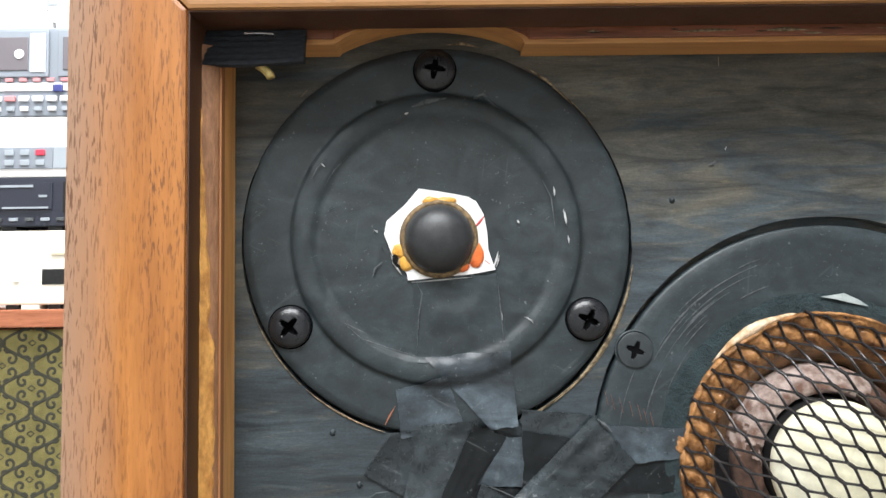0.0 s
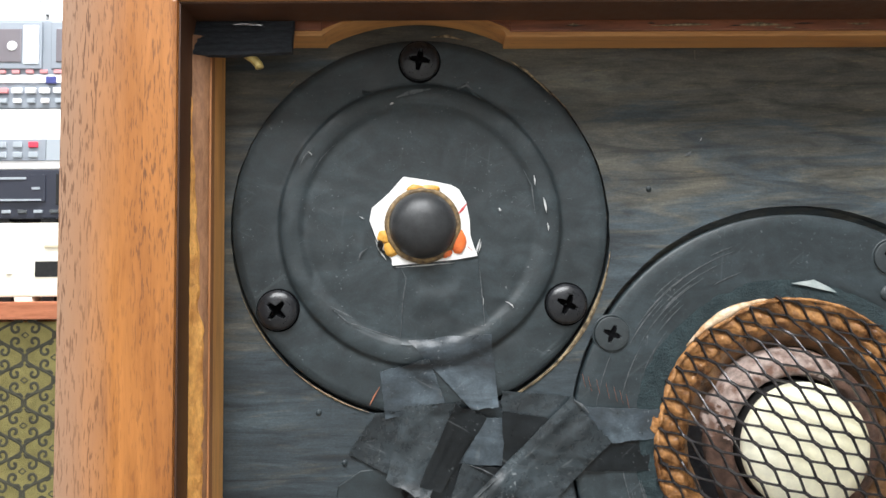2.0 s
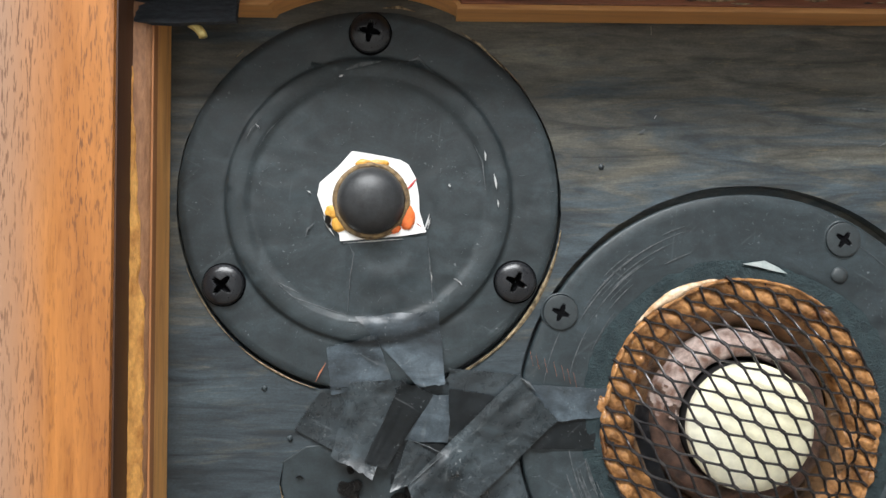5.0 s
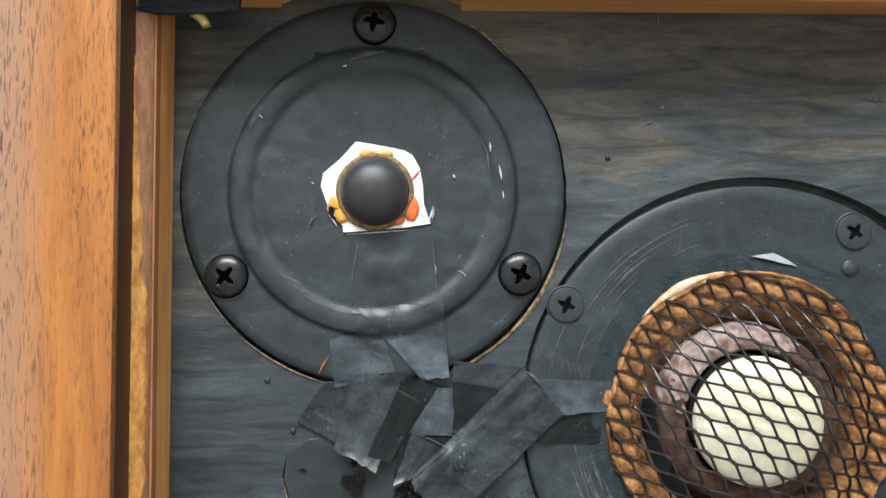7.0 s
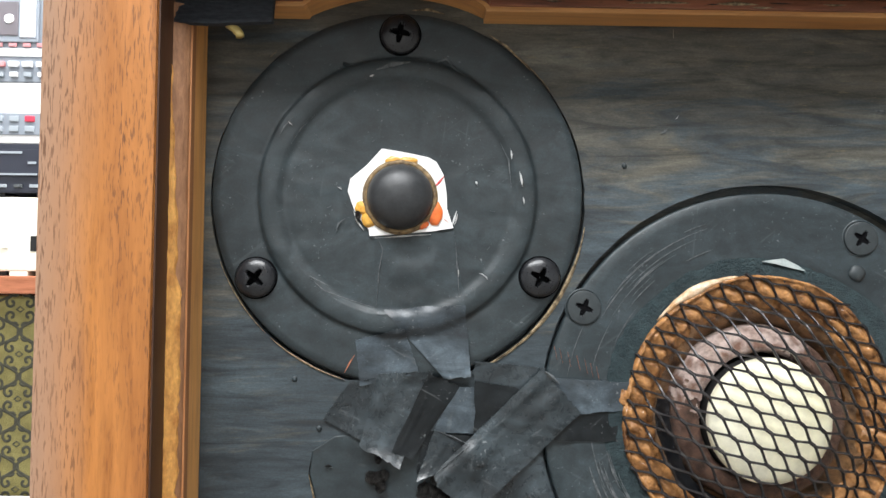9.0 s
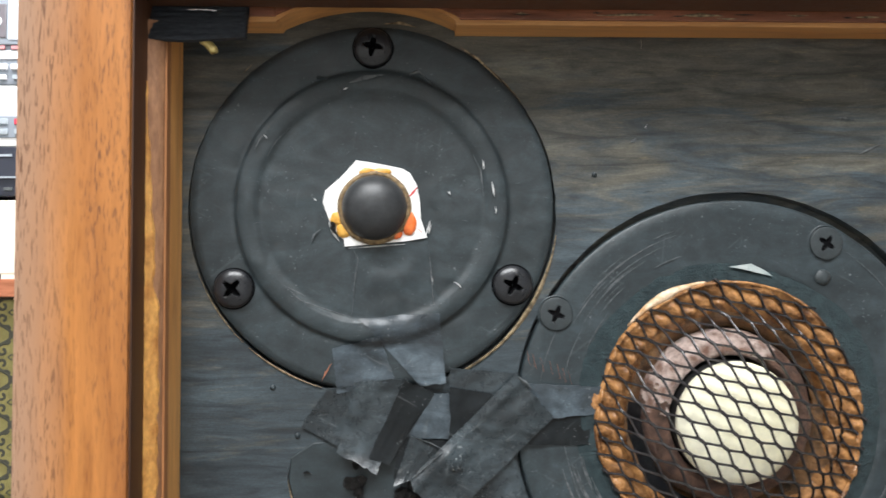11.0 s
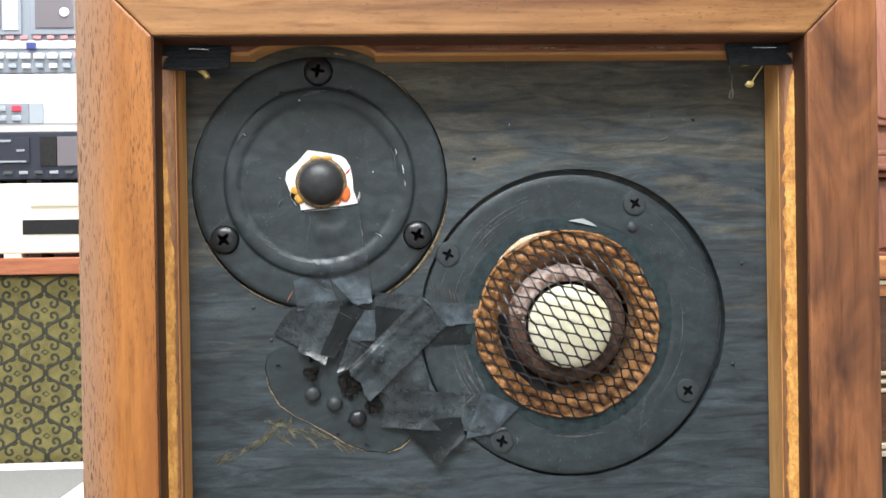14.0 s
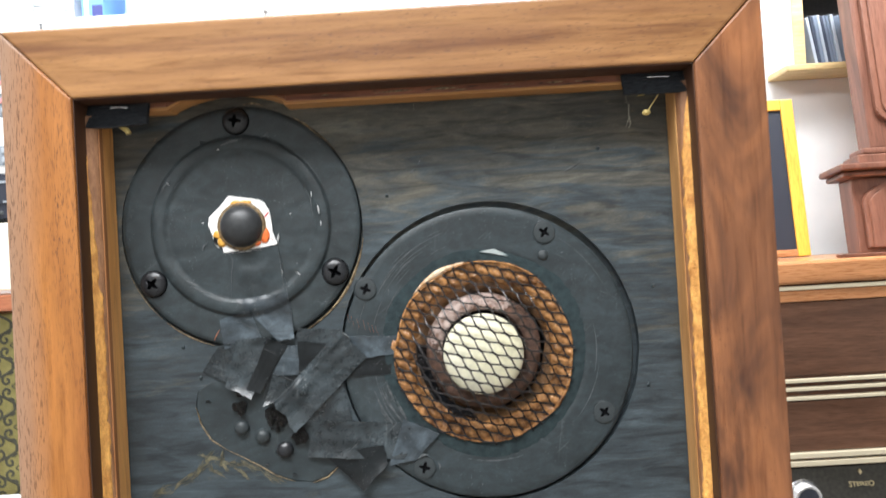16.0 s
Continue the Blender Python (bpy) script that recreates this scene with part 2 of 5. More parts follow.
PALE_SCRAP = surface("pale_paper_scrap", (0.26, 0.32, 0.32), (0.46, 0.50, 0.49), 300.0, rough=0.7)
MESH_BLACK = surface("black_enamelled_wire", (0.018, 0.017, 0.018), (0.052, 0.048, 0.050), 300.0, rough=0.24, metal=0.35, bump=0.15)
RAW_WOOD = surface("raw_wood_edge", (0.045, 0.032, 0.018), (0.42, 0.32, 0.19), 700.0, rough=0.8, bump=0.6, depth=0.0008, fine=3.0)
# The same cloth as shaded: the shade is put into the colour.
SHADED_CLOTH = surface("shaded_brown_cloth", (0.050, 0.029, 0.021), (0.27, 0.150, 0.105), 330.0, rough=0.45, bump=1.0, depth=0.0014, fine=6.0)
MAUVE_BAND = surface("worn_brown_stain", (0.24, 0.112, 0.055), (0.42, 0.210, 0.105), 420.0, (1, 1, 0.3), rough=0.5, bump=0.5, depth=0.0006, fine=4.0)
RAW_ORANGE = surface("rough_orange_board", (0.50, 0.205, 0.045), (0.92, 0.49, 0.130), 260.0, (1, 1, 0.55), rough=0.55, bump=0.7, depth=0.0010, fine=4.0)
REVEAL = walnut("dark_reveal", 2, (0.100, 0.044, 0.022), (0.050, 0.021, 0.011), rough=0.5, density=0.68)
CLEAT_TOP = walnut("brown_stained_level_batten", 0, (0.34, 0.125, 0.064), (0.050, 0.017, 0.010), rough=0.4, density=0.58, figure=3.4, swirl=(0.10, 1.2))
CLEAT_PALE = walnut("pale_pine_batten", 2, (0.62, 0.36, 0.14), (0.42, 0.20, 0.065), rough=0.55, density=0.75, figure=2.0)
CLEAT_SIDE = walnut("orange_brown_batten", 2, (0.86, 0.48, 0.17), (0.66, 0.33, 0.105), rough=0.5, density=0.74)
CLEAT_EDGE_UP = walnut("red_brown_bead", 2, (0.50, 0.22, 0.085), (0.24, 0.095, 0.038), rough=0.5, density=0.70)
CLEAT_EDGE = walnut("golden_batten_edge", 0, (0.62, 0.33, 0.12), (0.42, 0.19, 0.06), rough=0.5, density=0.72)
FABRIC_BLACK = surface("black_woven_tape", (0.013, 0.017, 0.024), (0.045, 0.054, 0.068), 900.0, (0.4, 1, 1.6), rough=0.9, bump=0.9, depth=0.0008)
STEEL = plain("bright_steel", (0.72, 0.72, 0.74), 0.25, 0.9)
OLD_GLUE = surface("dried_yellow_glue", (0.50, 0.36, 0.10), (0.66, 0.54, 0.22), 300.0, rough=0.4, bump=0.3)
VOID_BLACK = surface("void_black", (0.003, 0.004, 0.006), (0.010, 0.013, 0.018), 300.0, rough=0.12, bump=1.0, depth=0.002)
THREAD = plain("pale_thread", (0.30, 0.28, 0.22), 0.8)
SPLINTER = surface("bare_wood_splinter", (0.045, 0.046, 0.036), (0.21, 0.185, 0.110), 300.0, rough=0.8, bump=0.4)
CRUMBS = surface("dark_crumbled_resin", (0.003, 0.003, 0.0035), (0.022, 0.020, 0.018), 900.0, rough=0.3, bump=1.0, depth=0.002)
SCUFF = plain("pale_scuff", (0.55, 0.56, 0.56), 0.7)
SCUFF_DIM = surface("grey_scuff", (0.035, 0.043, 0.047), (0.125, 0.136, 0.142), 700.0, rough=0.7)
RED_CHIP = plain("red_paint_chip", (0.38, 0.14, 0.075), 0.7)

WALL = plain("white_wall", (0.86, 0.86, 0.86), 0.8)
# For the unseen walls, coloured darker than the white one to cut bounced fill.
WALL_DIM = surface("dim_beige_wall", (0.50, 0.49, 0.47), (0.56, 0.55, 0.53), 3.0, rough=0.8, bump=0.1, fine=60.0)
FLOOR = surface("grey_carpet", (0.16, 0.15, 0.14), (0.24, 0.23, 0.21), 30.0, rough=0.95, bump=0.6, fine=20.0)
BOARD_RED = walnut("red_brown_shelf", 0, (0.46, 0.17, 0.085), (0.34, 0.115, 0.055), rough=0.45, density=0.75)
OLIVE = surface("olive_grille_cloth", (0.135, 0.116, 0.034), (0.21, 0.182, 0.060), 35.0, rough=0.9, bump=0.8, depth=0.0012, fine=30.0)
SCROLL = surface("dark_scroll_weave", (0.026, 0.026, 0.016), (0.05, 0.048, 0.030), 60.0, rough=0.9, bump=0.5)
DECK_GREY = plain("grey_deck_panel", (0.25, 0.28, 0.32), 0.4)
DECK_SILVER = plain("pale_silver_panel", (0.62, 0.66, 0.72), 0.35)
DECK_DARK = plain("dark_deck_panel", (0.030, 0.034, 0.050), 0.35)
DECK_BLACK = plain("black_gap", (0.004, 0.004, 0.0045), 0.7)
WINDOW_SMOKE = plain("smoked_window", (0.17, 0.155, 0.17), 0.15)
WHITE_CASE = plain("white_case", (0.84, 0.84, 0.84), 0.5)
CREAM_CASE = plain("cream_case", (0.84, 0.80, 0.68), 0.5)
BUTTON_WHITE = plain("white_button", (0.82, 0.82, 0.84), 0.45)
BUTTON_GREY = plain("grey_button", (0.34, 0.38, 0.42), 0.45)
BUTTON_RED = plain("red_button", (0.62, 0.05, 0.09), 0.4)
BUTTON_BLUE = plain("blue_button", (0.05, 0.06, 0.22), 0.4)
BUTTON_PINK = plain("pink_button", (0.60, 0.26, 0.27), 0.5)
BRASS = plain("pale_brass_strip", (0.70, 0.62, 0.46), 0.32, 0.4)
CONSOLE_WOOD = walnut("lacquered_console_wood", 0, (0.130, 0.063, 0.037), (0.070, 0.033, 0.020), rough=0.12, density=0.7)
CONSOLE_TOP = walnut("console_top_wood", 0, (0.50, 0.225, 0.095), (0.33, 0.140, 0.054), rough=0.28, density=0.7)
CLOCK_WOOD = walnut("red_mahogany", 2, (0.21, 0.090, 0.058), (0.115, 0.048, 0.032), rough=0.35, density=0.75)
GRILLE_DARK = surface("dark_speaker_cloth", (0.020, 0.019, 0.015), (0.045, 0.042, 0.034), 120.0, rough=0.9, bump=0.8)
GOLD = plain("gold_lettering", (0.62, 0.52, 0.32), 0.35, 0.6)
YELLOW_WOOD = walnut("yellow_pine_frame", 2, (0.78, 0.43, 0.06), (0.62, 0.31, 0.04), rough=0.4, density=0.78)
SHELF_PALE = walnut("pale_pine_shelf", 0, (0.72, 0.56, 0.30), (0.60, 0.44, 0.21), rough=0.5, density=0.8)
SLATE = plain("black_slate", (0.025, 0.028, 0.04), 0.4)
DISC_CASE = [plain("blue_grey_case", (0.20, 0.25, 0.33), 0.2), plain("pale_case", (0.46, 0.52, 0.60), 0.2), plain("dark_case", (0.07, 0.085, 0.12), 0.2)]
BLUE_BOX = plain("blue_card", (0.16, 0.36, 0.68), 0.6)
PALE_BLUE = plain("pale_blue_plastic", (0.62, 0.76, 0.88), 0.5)
TABLE_WOOD = walnut("brown_table_wood", 0, (0.30, 0.16, 0.08), (0.18, 0.09, 0.045), rough=0.5)
PERF = surface("perforated_grey_panel", (0.13, 0.13, 0.125), (0.28, 0.28, 0.27), 420.0, rough=0.6, bump=0.5, fine=2.0)


# ---- builders ----
def thing(name, at, label, category, group="", kind=""):
    ob = new(name)
    ob.location = at
    ob.empty_display_size = 0.02
    return tagged(ob, label, category, group, kind)


def smooth(me, on=True):
    me.polygons.foreach_set("use_smooth", [on] * len(me.polygons))


def base_of(ob):
    """Where an object stands, without waiting for the scene to update."""
    m = ob.matrix_parent_inverse @ Matrix.Translation(ob.location) if ob.parent else Matrix.Translation(ob.location)
    return base_of(ob.parent) @ m if ob.parent else m


def part(name, bm, material, parent=None, label="", soft=False, at=(0, 0, 0)):
    """Links a bmesh (or a shared mesh) as one mesh object, built in world places, under a thing or a part."""
    if isinstance(bm, bmesh.types.BMesh):
        me = bpy.data.meshes.new(name)
        bmesh.ops.recalc_face_normals(bm, faces=bm.faces)
        bm.to_mesh(me)
        bm.free()
        me.materials.append(material)
        smooth(me, soft)
    else:
        me = bm
    ob = new(name, me)
    ob.location = at
    if parent:
        ob.parent = parent
        ob.matrix_parent_inverse = base_of(parent).inverted()
    return tagged(ob, label)


def box(x0, x1, y0, y1, z0, z1, bevel=0.0, segments=2, bm=None):
    bm = bm or bmesh.new()
    m = Matrix.LocRotScale(((x0 + x1) / 2, (y0 + y1) / 2, (z0 + z1) / 2), None, (x1 - x0, y1 - y0, z1 - z0))
    made = bmesh.ops.create_cube(bm, size=1, matrix=m)
    if bevel:
        edges = {e for v in made["verts"] for e in v.link_edges}
        bmesh.ops.bevel(bm, geom=list(edges), offset=bevel, segments=segments, affect="EDGES", profile=0.6)
    return bm


def prism(points, y0, y1, bevel=0.0, segments=2):
    """An outline in x and z, from the front y0 to the back y1."""
    bm = bmesh.new()
    front = [bm.verts.new((x, y0, z)) for x, z in points]
    back = [bm.verts.new((x, y1, z)) for x, z in points]
    top = bm.faces.new(front)
    bm.faces.new(back[::-1])
    n = len(points)
    for i in range(n):
        bm.faces.new((front[i], back[i], back[(i + 1) % n], front[(i + 1) % n]))
    if bevel:
        bmesh.ops.bevel(bm, geom=list(top.edges), offset=bevel, segments=segments, affect="EDGES", profile=0.6)
    return bm


def lathe(profile, cx, cz, steps=96, wobble=0.0, rough=0.0, bm=None):
    """Turns a profile of (radius, y) about an axis along y."""
    bm = bm or bmesh.new()
    rings = []
    for r, y in profile:
        if r < 1e-6:
            rings.append([bm.verts.new((cx, y, cz))])
            continue
        ring = []
        for i in range(steps):
            a = 2 * math.pi * i / steps
            rr = r * (1 + wobble * noise.noise((math.cos(a) * 2, math.sin(a) * 2, cx * 50)))
            x, z = cx + rr * math.cos(a), cz + rr * math.sin(a)
            ring.append(bm.verts.new((x, y + rough * noise.noise((x * 190, z * 190, 3)), z)))
        rings.append(ring)
    for a, b in zip(rings, rings[1:]):
        for i in range(steps):
            j = (i + 1) % steps
            if len(a) == 1:
                bm.faces.new((a[0], b[i], b[j]))
            elif len(b) == 1:
                bm.faces.new((a[i], b[0], a[j]))
            else:
                bm.faces.new((a[i], b[i], b[j], a[j]))
    return bm


def tube(points, radius, sides=6, bm=None, taper=False):
    bm = bm or bmesh.new()
    pts = [Vector(p) for p in points]
    rings = []
    for i, p in enumerate(pts):
        d = (pts[min(i + 1, len(pts) - 1)] - pts[max(i - 1, 0)]).normalized()
        u = d.cross(Vector((0, 1, 0.01))).normalized()
        w = d.cross(u)
        k = 1 - 0.85 * abs(2 * i / (len(pts) - 1) - 1) if taper else 1
        rings.append([bm.verts.new(p + radius * k * (math.cos(a) * u + math.sin(a) * w)) for a in [2 * math.pi * s / sides for s in range(sides)]])
    for a, b in zip(rings, rings[1:]):
        for i in range(sides):
            bm.faces.new((a[i], a[(i + 1) % sides], b[(i + 1) % sides], b[i]))
    bm.faces.new(rings[0][::-1])
    bm.faces.new(rings[-1])
    return bm


def strip(points, width, y, thick=0.0003, bm=None, taper=True):
    """A thin mark along points (x, z), lying on the plane y."""
    bm = bm or bmesh.new()
    prev = None
    n = len(points)
    for i, (x, z) in enumerate(points):
        (xa, za), (xb, zb) = points[max(i - 1, 0)], points[min(i + 1, n - 1)]
        d = Vector((xb - xa, zb - za)).normalized()
        k = (1 - abs(2 * i / (n - 1) - 1) * 0.8) if taper and n > 1 else 1
        nx, nz = -d.y * width * k / 2, d.x * width * k / 2
        quad = [bm.verts.new(p) for p in ((x + nx, y, z + nz), (x, y - thick, z), (x - nx, y, z - nz))]
        if prev:
            bm.faces.new((prev[0], prev[1], quad[1], quad[0]))
            bm.faces.new((prev[1], prev[2], quad[2], quad[1]))
        prev = quad
    return bm


def ridge(r):
    """Height of the tweeter plate in front of the baffle at a distance from its centre."""
    r += 0.0017
    if r < 0.0365:
        return 0.0014
    if r < 0.0395:
        k = (r - 0.0365) / 0.003
        return 0.0014 - 0.0005 * math.sin(k * math.pi) * (1 - k) + 0.0010 * k * k * (3 - 2 * k)
    if r < 0.0440:
        return 0.0024 + 0.0003 * math.sin((r - 0.0395) / 0.0045 * math.pi)
    if r < 0.0458:
        k = (r - 0.0440) / 0.0018
        return 0.0024 - 0.0014 * k * k * (3 - 2 * k)
    if r < 0.0474:
        return 0.0010 + 0.0001 * (r - 0.0458) / 0.0016
    return 0.0011


TW = (-0.0743, 1.0204)
HOLE = (-0.0742, 1.0197)
NOTCH = (-0.0751, 1.0208)
MID = (0.0420, 0.9533)
CAP = (0.0391, 0.9528)


def under(x, z):
    """Height of whatever lies at (x, z) on the front board."""
    d = math.hypot(x - TW[0], z - TW[1])
    if d < 0.0579:
        return ridge(d)
    return 0.0006


def tape(corners, layer, crumple=0.0007, lift=(0, 0, 0, 0), nu=16, nv=22, seed=0):
    """A piece of tape between four corners (x, z) that follows what it is stuck to, with creases and torn ends. lift: how far each corner stands off."""
    bm = bmesh.new()
    (ax, az), (bx, bz), (cx, cz), (dx, dz) = corners
    grid = []
    for j in range(nv + 1):
        v = j / nv
        row = []
        for i in range(nu + 1):
            u = i / nu
            vv = v
            if j in (0, nv):
                vv += 0.045 * noise.noise((u * 3, seed, j)) + 0.02 * noise.noise((u * 14, seed, j))
            uu = u + (0.030 * noise.noise((v * 3, seed + 9, i)) + 0.016 * noise.noise((v * 13, seed + 5, i)) if i in (0, nu) else 0)
            x = (1 - vv) * ((1 - uu) * ax + uu * bx) + vv * ((1 - uu) * dx + uu * cx)
            z = (1 - vv) * ((1 - uu) * az + uu * bz) + vv * ((1 - uu) * dz + uu * cz)
            up = (1 - v) ** 4 * ((1 - u) * lift[0] + u * lift[1]) + v ** 5 * (u * lift[2] + (1 - u) * lift[3])
            crease = 0.95 * crumple * (0.9 * noise.noise((x * 58 + seed, z * 58, seed)) + 0.45 * noise.noise((x * 150, z * 150, seed + 4)) + 0.5 * max(0, 0.25 - abs(noise.noise((x * 40, z * 40, seed * 3)))))
            crease += 0.55 * crumple * abs(noise.noise((u * 3.2 + seed, v * 0.9, seed * 2)))
            crease = max(-0.00012, crease) * min(1, 6 * min(u, 1 - u) + 0.25)
            row.append(bm.verts.new((x, -(under(x, z) + 0.62 * layer + 0.00015 + up + crease), z)))
        grid.append(row)
    faces = []
    for j in range(nv):
        for i in range(nu):
            faces.append(bm.faces.new((grid[j][i], grid[j][i + 1], grid[j + 1][i + 1], grid[j + 1][i])))
    rim = [grid[0][i] for i in range(nu + 1)] + [grid[j][nu] for j in range(1, nv + 1)] + [grid[nv][i] for i in range(nu - 1, -1, -1)] + [grid[j][0] for j in range(nv - 1, 0, -1)]
    high = [bm.verts.new(v.co) for v in rim]
    low = [bm.verts.new((v.co.x, v.co.y + 0.00025, v.co.z)) for v in rim]
    for i in range(len(rim)):
        k = (i + 1) % len(rim)
        bm.faces.new((high[i], low[i], low[k], high[k]))
    return bm


def screw_mesh(name, r, height, material, slot=0.0012):
    """A round head with a cross recess."""
    bm = bmesh.new()
    n, steps = 22, 72
    rings = []
    for k in range(n + 1):
        q = k / n
        ring = []
        for i in range(steps):
            a = 2 * math.pi * i / steps
            x, z = q * r * math.cos(a), q * r * math.sin(a)
            y = height * math.sqrt(max(0, 1 - (0.94 * q) ** 2.4))
            u, w = abs(x), abs(z)
            wide, reach = 0.07 * r, 0.52 * r
            if (u < wide + 0.20 * max(0, reach - w) and w < reach) or (w < wide + 0.20 * max(0, reach - u) and u < reach):
                y -= slot * (1.25 - max(u, w) / reach * 0.5)
            ring.append(bm.verts.new((x, -y, z)))
            if k == 0:
                break
        rings.append(ring)
    rings.append([bm.verts.new((v.co.x, 0.0006, v.co.z)) for v in rings[-1]])
    for a, b in zip(rings, rings[1:]):
        for i in range(steps):
            j = (i + 1) % steps
            bm.faces.new((a[0], b[i], b[j]) if len(a) == 1 else (a[i], b[i], b[j], a[j]))
    # Recess faces coloured black, since the shallow slot gets too little shade.
    for f in bm.faces:
        c = f.calc_center_median()
        u, w = abs(c.x), abs(c.z)
        if (u < 0.09 * r + 0.20 * (0.52 * r - w) and w < 0.52 * r) or (w < 0.09 * r + 0.20 * (0.52 * r - u) and u < 0.52 * r):
            f.material_index = 1
    me = bpy.data.meshes.new(name)
    bmesh.ops.recalc_face_normals(bm, faces=bm.faces)
    bm.to_mesh(me)
    bm.free()
    me.materials.append(material)
    me.materials.append(SHADE_BLACK)
    smooth(me)
    return me


def blob(x, y, z, rx, ry, rz, seed=0, lumps=0.25, bm=None, detail=3):
    bm = bm or bmesh.new()
    made = bmesh.ops.create_icosphere(bm, subdivisions=detail, radius=1)
    for v in made["verts"]:
        k = 1 + lumps * noise.noise(v.co * 1.8 + Vector((seed * 7.1, seed, 0)))
        v.co = Vector((x + v.co.x * rx * k, y + v.co.y * ry * k, z + v.co.z * rz * k))
    return bm


def arc(c, r, a0, a1, n=24):
    return [(c[0] + r * math.cos(radians(a0 + (a1 - a0) * i / n)), c[1] + r * math.sin(radians(a0 + (a1 - a0) * i / n))) for i in range(n + 1)]


# ---- the room ----
X0, X1, Y0, Y1, Z1 = -2.4, 2.8, -2.6, 1.9, 2.6
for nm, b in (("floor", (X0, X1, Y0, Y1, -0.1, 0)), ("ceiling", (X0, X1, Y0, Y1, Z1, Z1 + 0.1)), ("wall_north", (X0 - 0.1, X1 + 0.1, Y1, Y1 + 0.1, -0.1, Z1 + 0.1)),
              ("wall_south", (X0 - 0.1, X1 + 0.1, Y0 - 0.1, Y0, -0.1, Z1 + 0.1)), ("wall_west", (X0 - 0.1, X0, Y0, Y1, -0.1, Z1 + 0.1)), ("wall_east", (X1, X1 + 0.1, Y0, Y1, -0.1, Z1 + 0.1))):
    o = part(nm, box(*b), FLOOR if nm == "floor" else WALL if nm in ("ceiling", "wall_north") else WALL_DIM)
    tagged(o, "grey carpeted shop floor" if nm == "floor" else "plain painted " + nm.split("_")[0], nm.split("_")[0], kind="structure")

# ---- the table under the loudspeaker ----
table = thing("table", (0, 0.12, 0), "plain brown wooden table under the loudspeaker", "table")
part("tabletop", box(-0.40, 0.40, -0.10, 0.40, 0.475, 0.5, 0.004), TABLE_WOOD, table)
for lx in (-0.36, 0.36):
    for ly in (-0.06, 0.36):
        part("leg", box(lx - 0.022, lx + 0.022, ly - 0.022, ly + 0.022, 0, 0.475, 0.003), TABLE_WOOD, table)

# ---- the loudspeaker ----
XO, XI, ZT, ZI, ZB = 0.1712, 0.1397, 1.1122, 1.0802, 0.5
ZJ = ZB + 0.032
FRONT, BACK = -0.028, -0.0135
speaker = thing("loudspeaker", (0, 0.12, ZB), "vintage walnut loudspeaker, grille off, with black taped front board", "loudspeaker")
part("front_stile", prism([(-XO, ZB), (-XI, ZJ), (-XI, ZI), (-XO, ZT)], FRONT, BACK, 0.0012), WALNUT_LEFT, speaker, "orange-brown oiled walnut stile with dark pores")
part("front_stile", prism([(XO, ZB), (XI, ZJ), (XI, ZI), (XO, ZT)], FRONT, BACK, 0.0012), WALNUT_RIGHT, speaker, "darker reddish walnut stile with swirling figure")
part("front_rail", prism([(-XO + 0.0003, ZT), (-XI + 0.0003, ZI), (XI - 0.0003, ZI), (XO - 0.0003, ZT)], FRONT - 0.0002, BACK, 0.0012), WALNUT_TOP, speaker, "golden walnut rail with mitred ends")
part("front_rail", prism([(-XO + 0.0003, ZB), (-XI + 0.0003, ZJ), (XI - 0.0003, ZJ), (XO - 0.0003, ZB)], FRONT - 0.0002, BACK, 0.0012), WALNUT_TOP, speaker)
for s, mt in ((-1, WALNUT_LEFT), (1, WALNUT_RIGHT)):
    part("side_panel", box(min(s * 0.1705, s * 0.152), max(s * 0.1705, s * 0.152), BACK + 0.0002, 0.28, ZB, 1.1115, 0.001), mt, speaker)
part("top_panel", box(-0.1518, 0.1518, BACK + 0.0002, 0.28, 1.0925, 1.1115, 0.001), WALNUT_TOP, speaker)
part("bottom_panel", box(-0.1518, 0.1518, BACK + 0.0002, 0.28, ZB, 0.519, 0.001), WALNUT_TOP, speaker)
part("back_panel", box(-0.1518, 0.1518, 0.262, 0.28, 0.5192, 1.0923), TABLE_WOOD, speaker)

# Thin strips that colour the frame's inner faces darker than its front.
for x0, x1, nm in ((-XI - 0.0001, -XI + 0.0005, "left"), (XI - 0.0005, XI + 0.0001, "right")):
    part("reveal", box(x0, x1, FRONT + 0.0012, BACK - 0.0001, ZJ, ZI - 0.0006), REVEAL, speaker, "dark inner edge of the frame")
part("reveal", box(-XI, XI, FRONT + 0.0012, BACK - 0.0001, ZI - 0.0005, ZI + 0.0001), REVEAL, speaker, "dark inner edge of the frame")

# battens round the front board
CF = -0.0118
